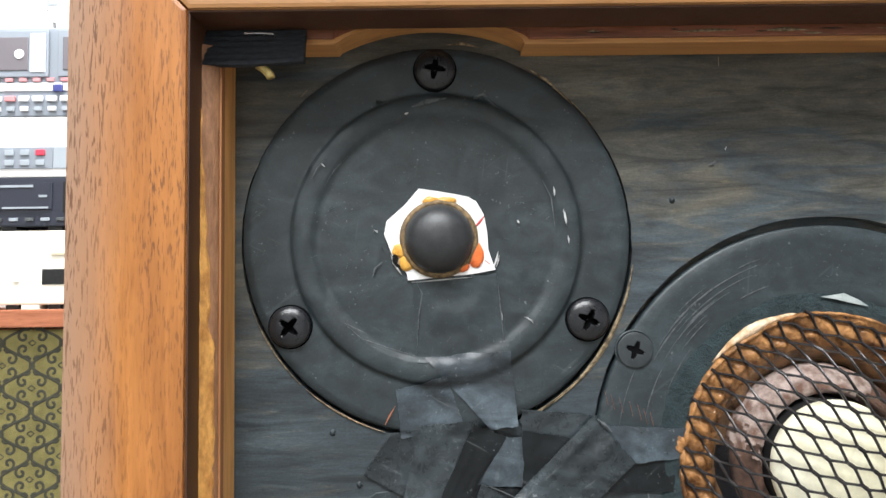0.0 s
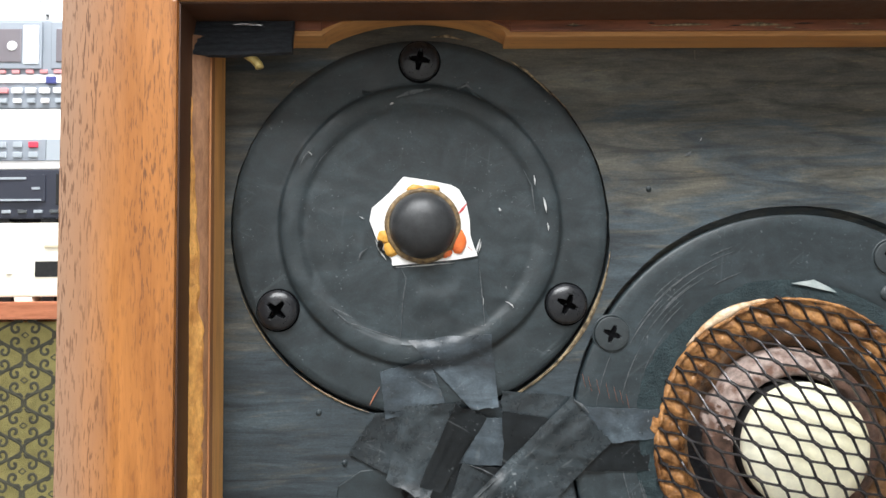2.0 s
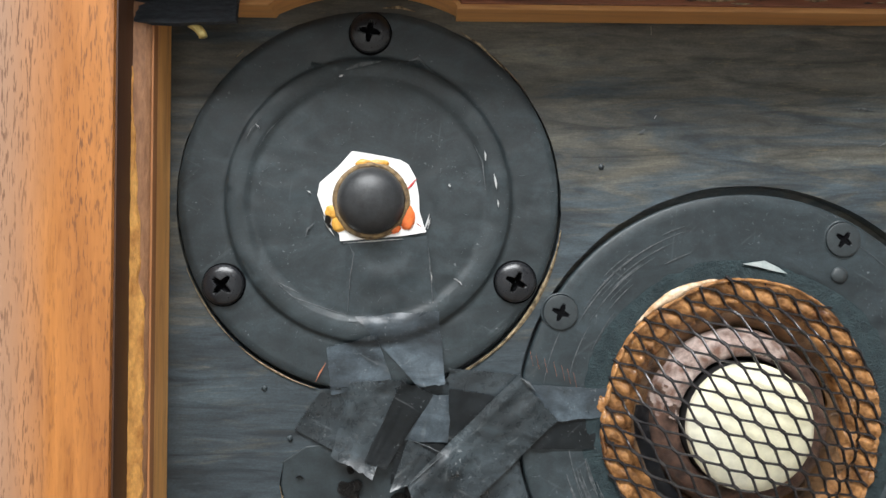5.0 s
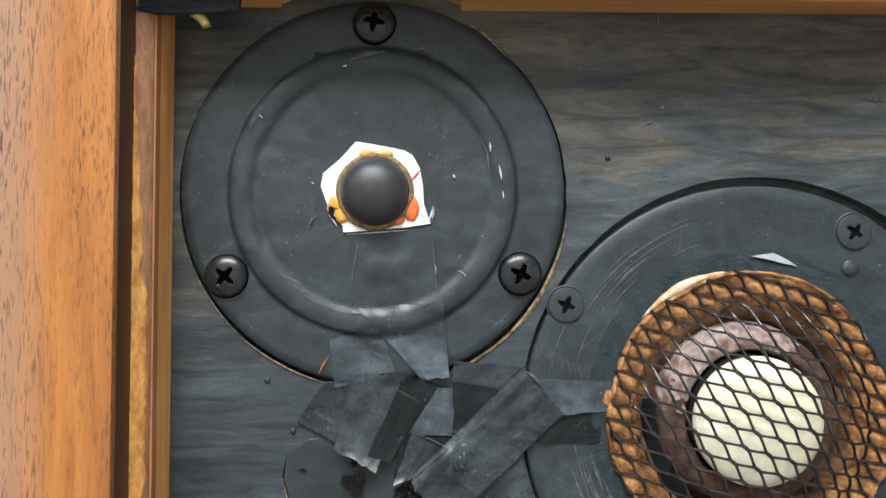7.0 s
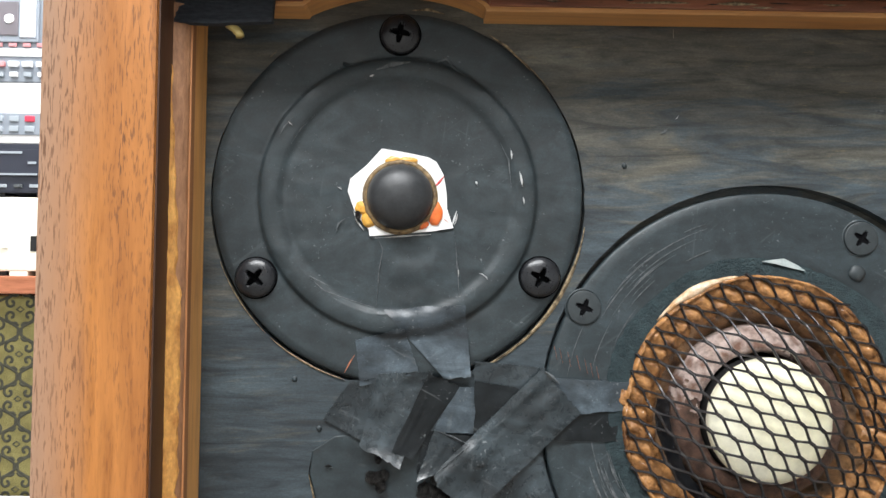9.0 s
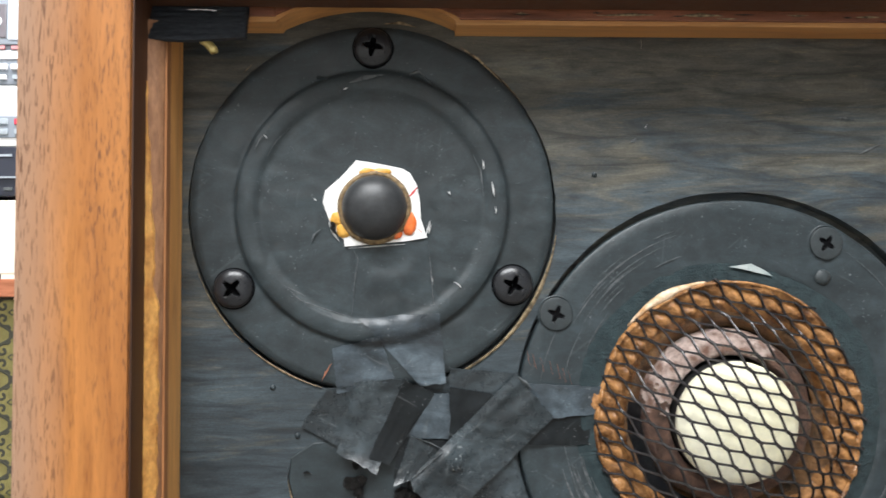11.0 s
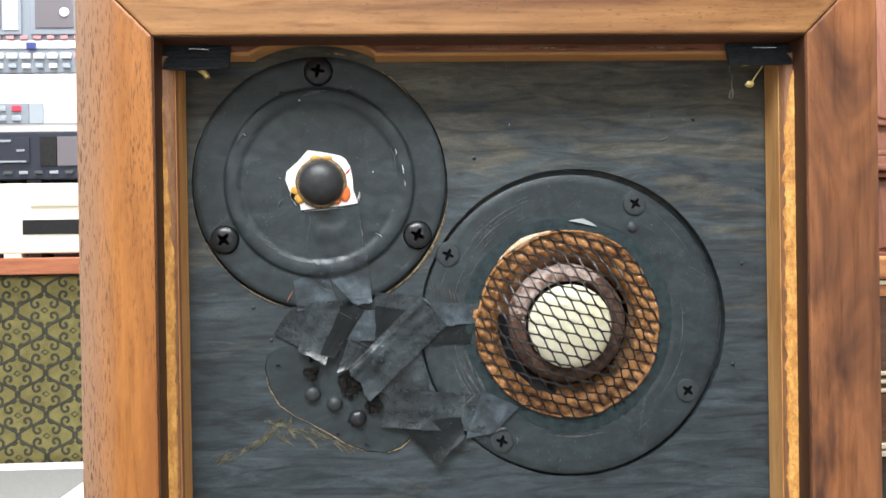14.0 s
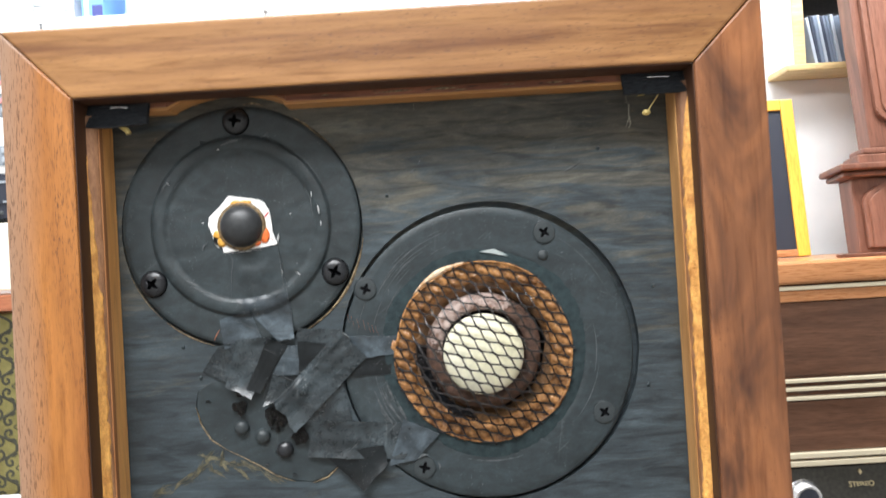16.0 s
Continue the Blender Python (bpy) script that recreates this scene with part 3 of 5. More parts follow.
def rough_batten(profile, z0, z1, amp, n=260, fray=0.0003, fade=0.0):
    """A worn strip whose section (x, y) is given from the frame inwards, with small pits and lumps along it."""
    bm = bmesh.new()
    rows = []
    last = len(profile) - 1
    for j in range(n + 1):
        z = z0 + (z1 - z0) * j / n
        keep = min(1.0, 0.15 + (z1 - z) / fade + 0.25 * noise.noise((z * 120, 0, 0))) if fade else 1.0
        row = []
        for i, (x, y) in enumerate(profile):
            x, y = profile[0][0] + (x - profile[0][0]) * keep, profile[0][1] + (y - profile[0][1]) * keep
            lump = amp * (noise.noise((i * 0.9, z * 330, profile[0][0] * 50)) + 0.6 * noise.noise((i * 1.7, z * 900, 2)))
            edge = fray * (noise.noise((z * 190, i, profile[0][0])) + 0.7 * noise.noise((z * 620, i, 4))) if i == last else 0
            row.append(bm.verts.new((x + edge, y - lump, z)))
        rows.append(row)
    for a, b in zip(rows, rows[1:]):
        for i in range(last):
            bm.faces.new((a[i], a[i + 1], b[i + 1], b[i]))
    side = [bm.verts.new((r[last].co.x, 0.0, r[last].co.z)) for r in rows]
    for j in range(n):
        bm.faces.new((rows[j][last], rows[j + 1][last], side[j + 1], side[j]))
    return bm


def sloped(s, x0, y0, x1, y1, n=8):
    """Steps along a straight slope, mirrored by s."""
    return [(s * (x0 + (x1 - x0) * k / n), y0 + (y1 - y0) * k / n) for k in range(n + 1)]


left = part("batten", box(-0.1515, -0.1346, -0.0137, -0.0002, ZJ - 0.01, 1.0758, 0.0006), CLEAT_SIDE, speaker, "orange-brown batten beside the front board")
part("stained_face", rough_batten(sloped(-1, 0.1399, -0.0176, 0.1364, -0.0160, 4) + sloped(-1, 0.1361, -0.0157, 0.1352, -0.0146, 3), ZJ, 1.0745, 0.00022), MAUVE_BAND, left, "worn brown stained face", soft=True)
part("sawn_edge", rough_batten(sloped(-1, 0.1399, -0.0184, 0.1359, -0.0164), ZJ, 1.0560, 0.00045, fray=0.0006, fade=0.09), RAW_ORANGE, left, "rough orange sawn edge", soft=True)
part("bead", box(-0.1352, -0.13455, -0.0143, -0.0110, ZJ, 1.0755, 0.0003), CLEAT_EDGE_UP, left, "red-brown bead")
right = part("batten", box(0.1347, 0.1515, CF + 0.0006, -0.0002, ZJ - 0.01, 1.0758, 0.0006), CLEAT_PALE, speaker, "pale pine batten beside the front board")
part("stained_face", rough_batten(sloped(1, 0.1399, -0.0176, 0.1364, -0.0158, 4) + sloped(1, 0.1361, -0.0154, 0.1355, CF - 0.0006, 3), ZJ, 1.0745, 0.00022), MAUVE_BAND, right, "worn brown stained face", soft=True)
part("sawn_edge", rough_batten(sloped(1, 0.1399, -0.0188, 0.1360, -0.0160), ZJ, 1.0690, 0.00045, fray=0.0005, fade=0.03), RAW_ORANGE, right, "rough orange sawn edge", soft=True)
part("pale_edge", box(0.1348, 0.1354, CF - 0.0008, CF + 0.003, ZJ, 1.0755, 0.0002), CLEAT_PALE, right, "pale worn edge")
notch = arc(NOTCH, 0.0626, 115.6, 64.4, 28)
outline = [(-0.1515, 1.0922), (-0.1515, 1.0762), (-0.103, 1.0762)] + notch + [(-0.048, 1.0757), (0.1515, 1.0757), (0.1515, 1.0922)]
head = part("batten", prism(outline, CF + 0.0006, -0.0002, 0.0004, 1), CLEAT_EDGE, speaker, "golden-brown batten cut out in an arc over the tweeter")
part("stained_face", box(-0.1340, -0.1030, CF - 0.0004, CF + 0.002, 1.0776, 1.0919, 0.0003), CLEAT_TOP, head, "dark stained front face")
part("stained_face", box(-0.0470, 0.1352, CF - 0.0004, CF + 0.002, 1.0770, 1.0919, 0.0003), CLEAT_TOP, head, "dark stained front face")
part("stained_face", prism([(-0.1029, 1.0919), (-0.1029, 1.0780)] + arc(NOTCH, 0.0636, 115.0, 65.0, 28) + [(-0.0471, 1.0775), (-0.0471, 1.0919)], CF - 0.0004, CF + 0.002), CLEAT_TOP, head, "dark stained front face")
part("chip", strip([(0.0215, 1.0785), (0.027, 1.0787), (0.034, 1.0785)], 0.0013, CF - 0.0006), RAW_WOOD, head)
part("chip", strip([(-0.005, 1.0783), (0.006, 1.0787), (0.013, 1.0786)], 0.0009, CF - 0.0006), RAW_WOOD, head)
rng = random.Random(12)
for k in range(26):
    x = rng.uniform(-0.044, 0.128)
    L, z = rng.uniform(0.002, 0.009), rng.choice((1.0776, 1.0783, 1.0789, 1.0840, 1.0868)) + rng.gauss(0, 0.0003)
    part("chip", strip([(x, z), (x + L / 2, z + rng.gauss(0, 0.0002)), (x + L, z)], rng.uniform(0.0003, 0.0009), CF - 0.0005, 0.0001), RAW_WOOD if k % 3 else CRUMBS, head)
part("batten", box(-0.1343, 0.1343, CF + 0.0006, -0.0002, 0.5195, 0.545, 0.0006), CLEAT_TOP, speaker)

# front board with its three openings
TERM = [(-0.1000, 0.9410), (-0.1010, 0.9340), (-0.0990, 0.9255), (-0.0945, 0.9178), (-0.0875, 0.9128), (-0.0798, 0.9088), (-0.0715, 0.9040), (-0.0640, 0.8990), (-0.0550, 0.8955), (-0.0460, 0.8945),
        (-0.0390, 0.8968), (-0.0330, 0.9020), (-0.0295, 0.9100), (-0.0285, 0.9200), (-0.0320, 0.9310), (-0.0450, 0.9400), (-0.0620, 0.9450), (-0.0800, 0.9470), (-0.0930, 0.9455)]


def front_board():
    bm = bmesh.new()
    loops = [[(-0.1516, 0.5193), (0.1516, 0.5193), (0.1516, 1.0921), (-0.1516, 1.0921)], arc(HOLE, 0.0587, 0, 356.25, 95), arc((MID[0] + 0.0006, MID[1]), 0.0721, 0, 356.25, 95), TERM]
    edges = []
    for k, pts in enumerate(loops):
        vs = [bm.verts.new((x + (0.00035 * noise.noise((x * 400, z * 400, 0)) if k else 0), 0, z + (0.00035 * noise.noise((x * 400, z * 400, 5)) if k else 0))) for x, z in pts]
        es = [bm.edges.new((vs[i], vs[(i + 1) % len(vs)])) for i in range(len(vs))]
        edges += es
        if k:
            deep = [bm.verts.new((v.co.x, 0.0045, v.co.z)) for v in vs]
            for i in range(len(vs)):
                j = (i + 1) % len(vs)
                bm.faces.new((vs[i], deep[i], deep[j], vs[j]))
            if k == 2:
                ring = [bm.verts.new((MID[0] + 0.047 * math.cos(radians(3.75 * i)), 0.0045, MID[1] + 0.047 * math.sin(radians(3.75 * i)))) for i in range(len(vs))]
                back = [bm.verts.new((v.co.x, 0.02, v.co.z)) for v in ring]
                for i in range(len(vs)):
                    j = (i + 1) % len(vs)
                    bm.faces.new((deep[i], ring[i], ring[j], deep[j]))
                    bm.faces.new((ring[i], back[i], back[j], ring[j]))
            else:
                bm.faces.new(deep)
    bmesh.ops.triangle_fill(bm, use_beauty=True, edges=edges)
    return bm


board = part("front_board", front_board(), PLY_BLACK, speaker, "black painted plywood front board with wavy grain")

# raw wood showing round the openings
for c, r, a0, a1, w in ((HOLE, 0.0588, 200, 226, 0.0005), (HOLE, 0.0588, 228, 254, 0.0007), (HOLE, 0.0592, 300, 352, 0.0015), (HOLE, 0.0590, 322, 346, 0.0012), (HOLE, 0.0588, 294, 316, 0.0004), (HOLE, 0.0588, 36, 52, 0.0003)):
    part("bare_rim", strip(arc(c, r, a0, a1, 30), w, -0.0002, 0.0004), RAW_WOOD, board, "bare wood rim")
part("bare_rim", strip(TERM[1:5], 0.0009, -0.0002, 0.0004), RAW_WOOD, board, "bare wood rim")
part("bare_rim", strip(TERM[4:9], 0.0008, -0.0002, 0.0004), RAW_WOOD, board, "bare wood rim")
part("bare_rim", strip(TERM[9:12], 0.0009, -0.0002, 0.0004), RAW_WOOD, board, "bare wood rim")
rng = random.Random(4)
for pts, w in (([(-0.1215, 0.8935), (-0.1165, 0.8945), (-0.1090, 0.8985), (-0.1035, 0.9015), (-0.0985, 0.9060)], 0.0020), ([(-0.1010, 0.9030), (-0.0965, 0.9090), (-0.0930, 0.9130)], 0.0010),
               ([(-0.0925, 0.9068), (-0.0850, 0.9055), (-0.0790, 0.9060), (-0.0740, 0.9035)], 0.0012), ([(-0.0790, 0.9050), (-0.0720, 0.9020), (-0.0655, 0.8985), (-0.0620, 0.8960)], 0.0020),
               ([(-0.0975, 0.9080), (-0.0950, 0.9035), (-0.0900, 0.9010)], 0.0008), ([(-0.0890, 0.9110), (-0.0905, 0.9060), (-0.0870, 0.9030)], 0.0008), ([(-0.1225, 0.8925), (-0.1195, 0.8950)], 0.0016),
               ([(-0.1000, 0.9105), (-0.0960, 0.9095), (-0.0900, 0.9085)], 0.0006), ([(-0.0840, 0.9035), (-0.0800, 0.9010), (-0.0780, 0.8985)], 0.0006)):
    bm = bmesh.new()
    for (xa, za), (xb, zb) in zip(pts, pts[1:]):
        base = math.atan2(zb - za, xb - xa)
        for k in range(15):
            f, a = rng.random(), base + rng.gauss(0, 0.22)
            x, z = xa + (xb - xa) * f + rng.gauss(0, w * 0.55), za + (zb - za) * f + rng.gauss(0, w * 0.55)
            L = rng.uniform(0.0015, 0.0065)
            strip([(x - L / 2 * math.cos(a), z - L / 2 * math.sin(a)), (x, z + rng.gauss(0, 0.0002)), (x + L / 2 * math.cos(a), z + L / 2 * math.sin(a))], rng.uniform(0.00012, 0.00042), -0.0002, 0.0001, bm)
    tagged(part("torn_grain", bm, SPLINTER, board, "torn bare wood grain"), kind="stuff")
for x, z in ((-0.1058, 0.9632), (0.1180, 0.9325), (0.1005, 1.0480), (-0.0030, 1.0310), (0.1230, 0.9800), (-0.0980, 0.9480)):
    part("bump", blob(x, 0, z, 0.0009, 0.0007, 0.0010, x * 90, bm=None, detail=2), PLATE_GREY, board, soft=True)
part("fleck", strip([(0.0135, 1.0460), (0.0140, 1.0470)], 0.0007, -0.0003), SCUFF, board)
part("fleck", strip([(0.0125, 1.0748), (0.0126, 1.0720)], 0.0005, -0.0003), THREAD, board)
for k in range(14):
    x, z = rng.uniform(0.01, 0.13), rng.uniform(0.98, 1.07)
    if math.hypot(x - MID[0], z - MID[1]) > 0.075:
        a = rng.uniform(-0.5, 0.5)
        L = rng.uniform(0.001, 0.006)
        part("scratch", strip([(x, z), (x + L * math.cos(a), z + L * math.sin(a))], 0.0003, -0.0002, 0.0001), SCUFF_DIM, board)

part("scratch", strip([(0.0835, 1.0377), (0.0867, 1.0392), (0.0910, 1.0411)], 0.0008, -0.0003, 0.0001), SCUFF_DIM, board, "pale scratch")
part("scratch", strip([(0.0756, 1.0494), (0.0786, 1.0496), (0.0826, 1.0489)], 0.0009, -0.0003, 0.0001), SCUFF_DIM, board, "pale scratch")
part("scratch", strip([(0.0087, 1.0414), (0.0098, 1.0419), (0.0106, 1.0427)], 0.0012, -0.0003, 0.0001), SCUFF_DIM, board, "pale scratch")

# tweeter
radii = [0, 0.006, 0.012, 0.018, 0.024, 0.029, 0.0325, 0.0343, 0.0353, 0.0363, 0.0373, 0.0378, 0.0386, 0.0393, 0.0403, 0.0413, 0.0423, 0.0428, 0.0432, 0.0436, 0.0441, 0.0449, 0.0457, 0.049, 0.052, 0.055, 0.0575]
tweeter = part("tweeter_plate", lathe([(r, -ridge(r)) for r in radii] + [(0.0577, -0.0008), (0.0579, -0.0003), (0.0579, 0.003)], *TW, steps=128, wobble=0.004, rough=0.0004), PLATE_BLACK, speaker, "round matt black tweeter plate with a raised ring", soft=True)
DC = (-0.0736, 1.0200)
LABEL = [(-0.0795, 1.0351), (-0.0757, 1.0346), (-0.0690, 1.0334), (-0.0648, 1.0325), (-0.0624, 1.0311), (-0.0602, 1.0272), (-0.0592, 1.0218), (-0.0590, 1.0167), (-0.0578, 1.0130), (-0.0569, 1.0106), (-0.0640, 1.0094),
         (-0.0798, 1.0080), (-0.0830, 1.0078), (-0.0832, 1.0097), (-0.0873, 1.0145), (-0.0899, 1.0216), (-0.0892, 1.0255), (-0.0840, 1.0300)]
part("label", prism(LABEL, -0.0023, -0.0012), PAPER, tweeter, "torn white paper patch")
part("dome_rim", lathe([(0.0096, -0.0022), (0.0100, -0.0034), (0.0108, -0.0036), (0.0116, -0.0030), (0.0118, -0.0020)], *DC, steps=72, wobble=0.02, rough=0.0003), RIM_BROWN, tweeter, "brown glued rim", soft=True)
part("dome", lathe([(0.0103 * math.sin(k / 14 * math.pi / 2), -0.0028 - 0.0072 * math.cos(k / 14 * math.pi / 2)) for k in range(15)], *DC, steps=72, rough=0.0001), DOME_BLACK, tweeter, "black hemispherical dome", soft=True)
bm = blob(-0.0757, -0.0025, 1.0311, 0.0026, 0.0007, 0.0015, 1)
blob(-0.0715, -0.0025, 1.0312, 0.0030, 0.0007, 0.0013, 2, bm=bm)
part("glue", bm, GLUE_YELLOW, tweeter, "yellow glue", soft=True)
bm = blob(-0.0852, -0.0025, 1.0165, 0.0024, 0.0007, 0.0020, 3)
blob(-0.0832, -0.0025, 1.0132, 0.0024, 0.0008, 0.0026, 4, bm=bm)
part("glue", bm, GLUE_YELLOW, tweeter, "yellow glue", soft=True)
part("dark_glue", blob(-0.0866, -0.0026, 1.0142, 0.0009, 0.0008, 0.0017, 5), CRUMBS, tweeter, soft=True)
bm = blob(-0.0628, -0.0025, 1.0150, 0.0024, 0.0009, 0.0038, 6, 0.2)
part("glue", bm, GLUE_ORANGE, tweeter, "orange sealant", soft=True)
part("glue", blob(-0.0668, -0.0026, 1.0118, 0.0020, 0.0008, 0.0018, 7), GLUE_ORANGE, tweeter, "orange sealant", soft=True)
part("ink_mark", strip([(-0.0600, 1.0267), (-0.0615, 1.0248), (-0.0630, 1.0232)], 0.0008, -0.0024, 0.0002), RED_INK, tweeter)
part("ink_mark", strip([(-0.0600, 1.0135), (-0.0585, 1.0122)], 0.0008, -0.0024, 0.0002), RED_INK, tweeter)
for pts, w in (([(-0.0393, 1.0352), (-0.0390, 1.0322)], 0.0006), ([(-0.0365, 1.0283), (-0.0358, 1.0240)], 0.0006), ([(-0.0361, 1.0276), (-0.0356, 1.0235)], 0.0004), ([(-0.0354, 1.0205), (-0.0351, 1.0180)], 0.0005), ([(-0.0502, 1.0247), (-0.0496, 1.0250)], 0.0013),
               ([(-0.0560, 1.0160), (-0.0575, 1.0110)], 0.0007), ([(-0.0557, 1.0150), (-0.0566, 1.0115)], 0.0004), ([(-0.0881, 1.0155), (-0.0867, 1.0118)], 0.0006), ([(-0.0875, 1.0130), (-0.0848, 1.0095)], 0.0005),
               ([(-0.0832, 1.0083), (-0.0795, 1.0082)], 0.0009), ([(-0.0820, 1.0072), (-0.0640, 1.0085)], 0.0005), ([(-0.0488, 0.9965), (-0.0470, 0.9960), (-0.0462, 0.9945)], 0.0004), ([(-0.0835, 1.0575), (-0.0822, 1.0580)], 0.0007),
               ([(-0.0555, 0.9985), (-0.0552, 0.9955)], 0.0003), ([(-0.1085, 1.0430), (-0.1072, 1.0418)], 0.0004), ([(-0.0930, 1.0230), (-0.0918, 1.0222)], 0.0004)):
    mid_pts = [pts[0]] + [((a[0] + b[0]) / 2 + 0.0001, (a[1] + b[1]) / 2) for a, b in zip(pts, pts[1:])] + [pts[-1]]
    d = max(ridge(math.hypot(x - TW[0], z - TW[1])) for x, z in mid_pts)
    part("scratch", strip(mid_pts, w, -d - 0.0006, 0.0002), SCUFF, tweeter, "white scratch")
rng = random.Random(9)
for k in range(46):
    a, r = rng.uniform(0, 360), rng.uniform(0.015, 0.057)
    x, z = TW[0] + r * math.cos(radians(a)), TW[1] + r * math.sin(radians(a))
    L, b = rng.uniform(0.0004, 0.0020), rng.uniform(0, 6.28)
    part("dust", strip([(x, z), (x + L * math.cos(b), z + L * math.sin(b))], rng.uniform(0.0002, 0.0005), -ridge(r) - 0.0004, 0.0001), SCUFF_DIM, tweeter)
part("paint_ridge", tube([(-0.092, -0.0012, 1.0620), (-0.085, -0.0013, 1.0605), (-0.078, -0.0013, 1.0612), (-0.070, -0.0013, 1.0600), (-0.0655, -0.0013, 1.0608), (-0.060, -0.0013, 1.0640), (-0.056, -0.0013, 1.0600), (-0.050, -0.0015, 1.0555)], 0.0005), PLATE_BLACK, tweeter, soft=True)
# rubbed places on the ring and round the plate
for pts, wide, mt in (
    ([(-0.1112, 1.0383), (-0.1097, 1.0414), (-0.1066, 1.0448)], 0.0004, SCUFF_DIM),
    ([(-0.1075, 1.0362), (-0.1046, 1.0410), (-0.1002, 1.0455)], 0.0003, SCUFF_DIM),
    ([(-0.1014, 0.9950), (-0.0967, 0.9908), (-0.0885, 0.9879), (-0.0810, 0.9856)], 0.0004, SCUFF_DIM),
    ([(-0.1017, 0.9955), (-0.0975, 0.9933), (-0.0951, 0.9921)], 0.0005, SCUFF_DIM),
    ([(-0.0424, 1.0371), (-0.0399, 1.0320), (-0.0390, 1.0235)], 0.0005, SCUFF_DIM),
    ([(-0.0814, 1.0596), (-0.0768, 1.0612), (-0.0708, 1.0622)], 0.0016, SCUFF_DIM),
    ([(-0.0626, 1.0628), (-0.0597, 1.0638), (-0.0575, 1.0620)], 0.0012, SCUFF_DIM),
    ([(-0.0934, 1.0090), (-0.0928, 1.0115), (-0.0906, 1.0132)], 0.0007, SCUFF_DIM),
    ([(-0.0805, 1.0072), (-0.0788, 1.0038), (-0.0799, 0.9972), (-0.0806, 0.9864)], 0.0005, SCUFF_DIM),
    ([(-0.0565, 1.0085), (-0.0557, 0.9985), (-0.0549, 0.9892)], 0.0004, SCUFF_DIM),
    ([(-0.0705, 1.0792), (-0.0654, 1.0795), (-0.0602, 1.0781)], 0.0010, RAW_WOOD),
    ([(-0.0466, 1.0719), (-0.0407, 1.0680), (-0.0331, 1.0605)], 0.0008, RAW_WOOD),
    ([(-0.0331, 1.0613), (-0.0289, 1.0569)], 0.0012, RAW_WOOD),
    ([(-0.0871, 0.9710), (-0.0888, 0.9682), (-0.0902, 0.9654)], 0.0005, RED_CHIP),
    ([(-0.1152, 1.0632), (-0.1127, 1.0658)], 0.0008, RAW_WOOD),
):
    d = max(under(x, z) for x, z in pts)
    part("rubbed_spot", strip(pts, wide, -d - 0.0006, 0.0001), mt, tweeter, "rubbed pale spot")
ROUND = screw_mesh("screw", 0.0061, 0.0030, SCREW, 0.0024)
for x, z, turn in ((-0.0742, 1.0713, 10), (-0.1180, 0.9945, 40), (-0.0298, 0.9955, 25)):
    # Dark ring painted as the shadow round each screw head.
    part("seat_or_shadow_ring", lathe([(0.0050, -0.0014), (0.0064, -0.0015), (0.0067, -0.0010)], x, z, 40), SHADE_BLACK, tweeter, soft=True)
    s = part("screw", ROUND, None, tweeter, "black cross-head screw", at=(x, -0.0011, z))
    s.rotation_euler = (0, radians(turn), 0)

# midrange
plate = part("midrange_plate", lathe([(0.0445, 0.0040), (0.0450, -0.0004), (0.050, -0.0006), (0.058, -0.0006), (0.066, -0.0006), (0.0694, -0.0005), (0.0701, 0.0000), (0.0701, 0.0035)], MID[0] - 0.0004, MID[1] - 0.0007, steps=128, wobble=0.002, rough=0.0003), PLATE_GREY, speaker, "round worn black midrange plate with a metal mesh", soft=True)
def ring_of(profile, seed, wob, rough, steps=120):
    bm = bmesh.new()
    rings = []
    for r, y in profile:
        ring = []
        for i in range(steps):
            a = 2 * math.pi * i / steps
            rr = r * (1 + wob * noise.noise((math.cos(a) * 1.7 + seed, math.sin(a) * 1.7, seed)))
            x, z = MID[0] - 0.0022 + rr * math.cos(a), MID[1] - 0.0004 + rr * math.sin(a)
            ring.append(bm.verts.new((x, y + rough * noise.noise((x * 330, z * 330, seed)), z)))
        rings.append(ring)
    for a, b in zip(rings, rings[1:]):
        for i in range(steps):
            j = (i + 1) % steps
            bm.faces.new((a[i], b[i], b[j], a[j]))
    return bm


part("felt_ring", ring_of([(0.0400, -0.0012), (0.0440, -0.0013), (0.0475, -0.0011), (0.0500, -0.0006)], 3.0, 0.05, 0.0005), DARK_FELT, plate, "dark teal felt ring", soft=True)
LAT_P, LAT_Q, LAT_O = Vector((0.00655, -0.00192)), Vector((0.00350, -0.00607)), Vector((0.0403, 0.9600))


def pillow(x, z):
    """1 in the middle of a mesh opening, 0 under the strands."""
    d = Vector((x, z)) - LAT_O
    det = LAT_P.x * LAT_Q.y - LAT_P.y * LAT_Q.x
    u, v = (d.x * LAT_Q.y - d.y * LAT_Q.x) / det, (LAT_P.x * d.y - LAT_P.y * d.x) / det
    return abs(math.sin(math.pi * u) * math.sin(math.pi * v)) ** 0.6


bm = ring_of([(0.0318, 0.0080), (0.0322, 0.0050), (0.0326, 0.0025)] + [(0.0330 + 0.00053 * k, 0.0008 - 0.0020 * min(1, k / 6)) for k in range(18)] + [(0.0424, -0.0020), (0.0430, -0.0016), (0.0434, -0.0006), (0.0436, 0.0006)], 1.0, 0.05, 0.0007, 320)
for vert in bm.verts:
    r = math.hypot(vert.co.x - MID[0] + 0.0022, vert.co.z - MID[1] + 0.0004)
    if 0.031 < r < 0.0438:
        vert.co.y -= 0.0013 * pillow(vert.co.x, vert.co.z) * min(1, (r - 0.031) / 0.003)
part("glue_ring", bm, AMBER, plate, "lumpy amber glued fibre ring", soft=True)
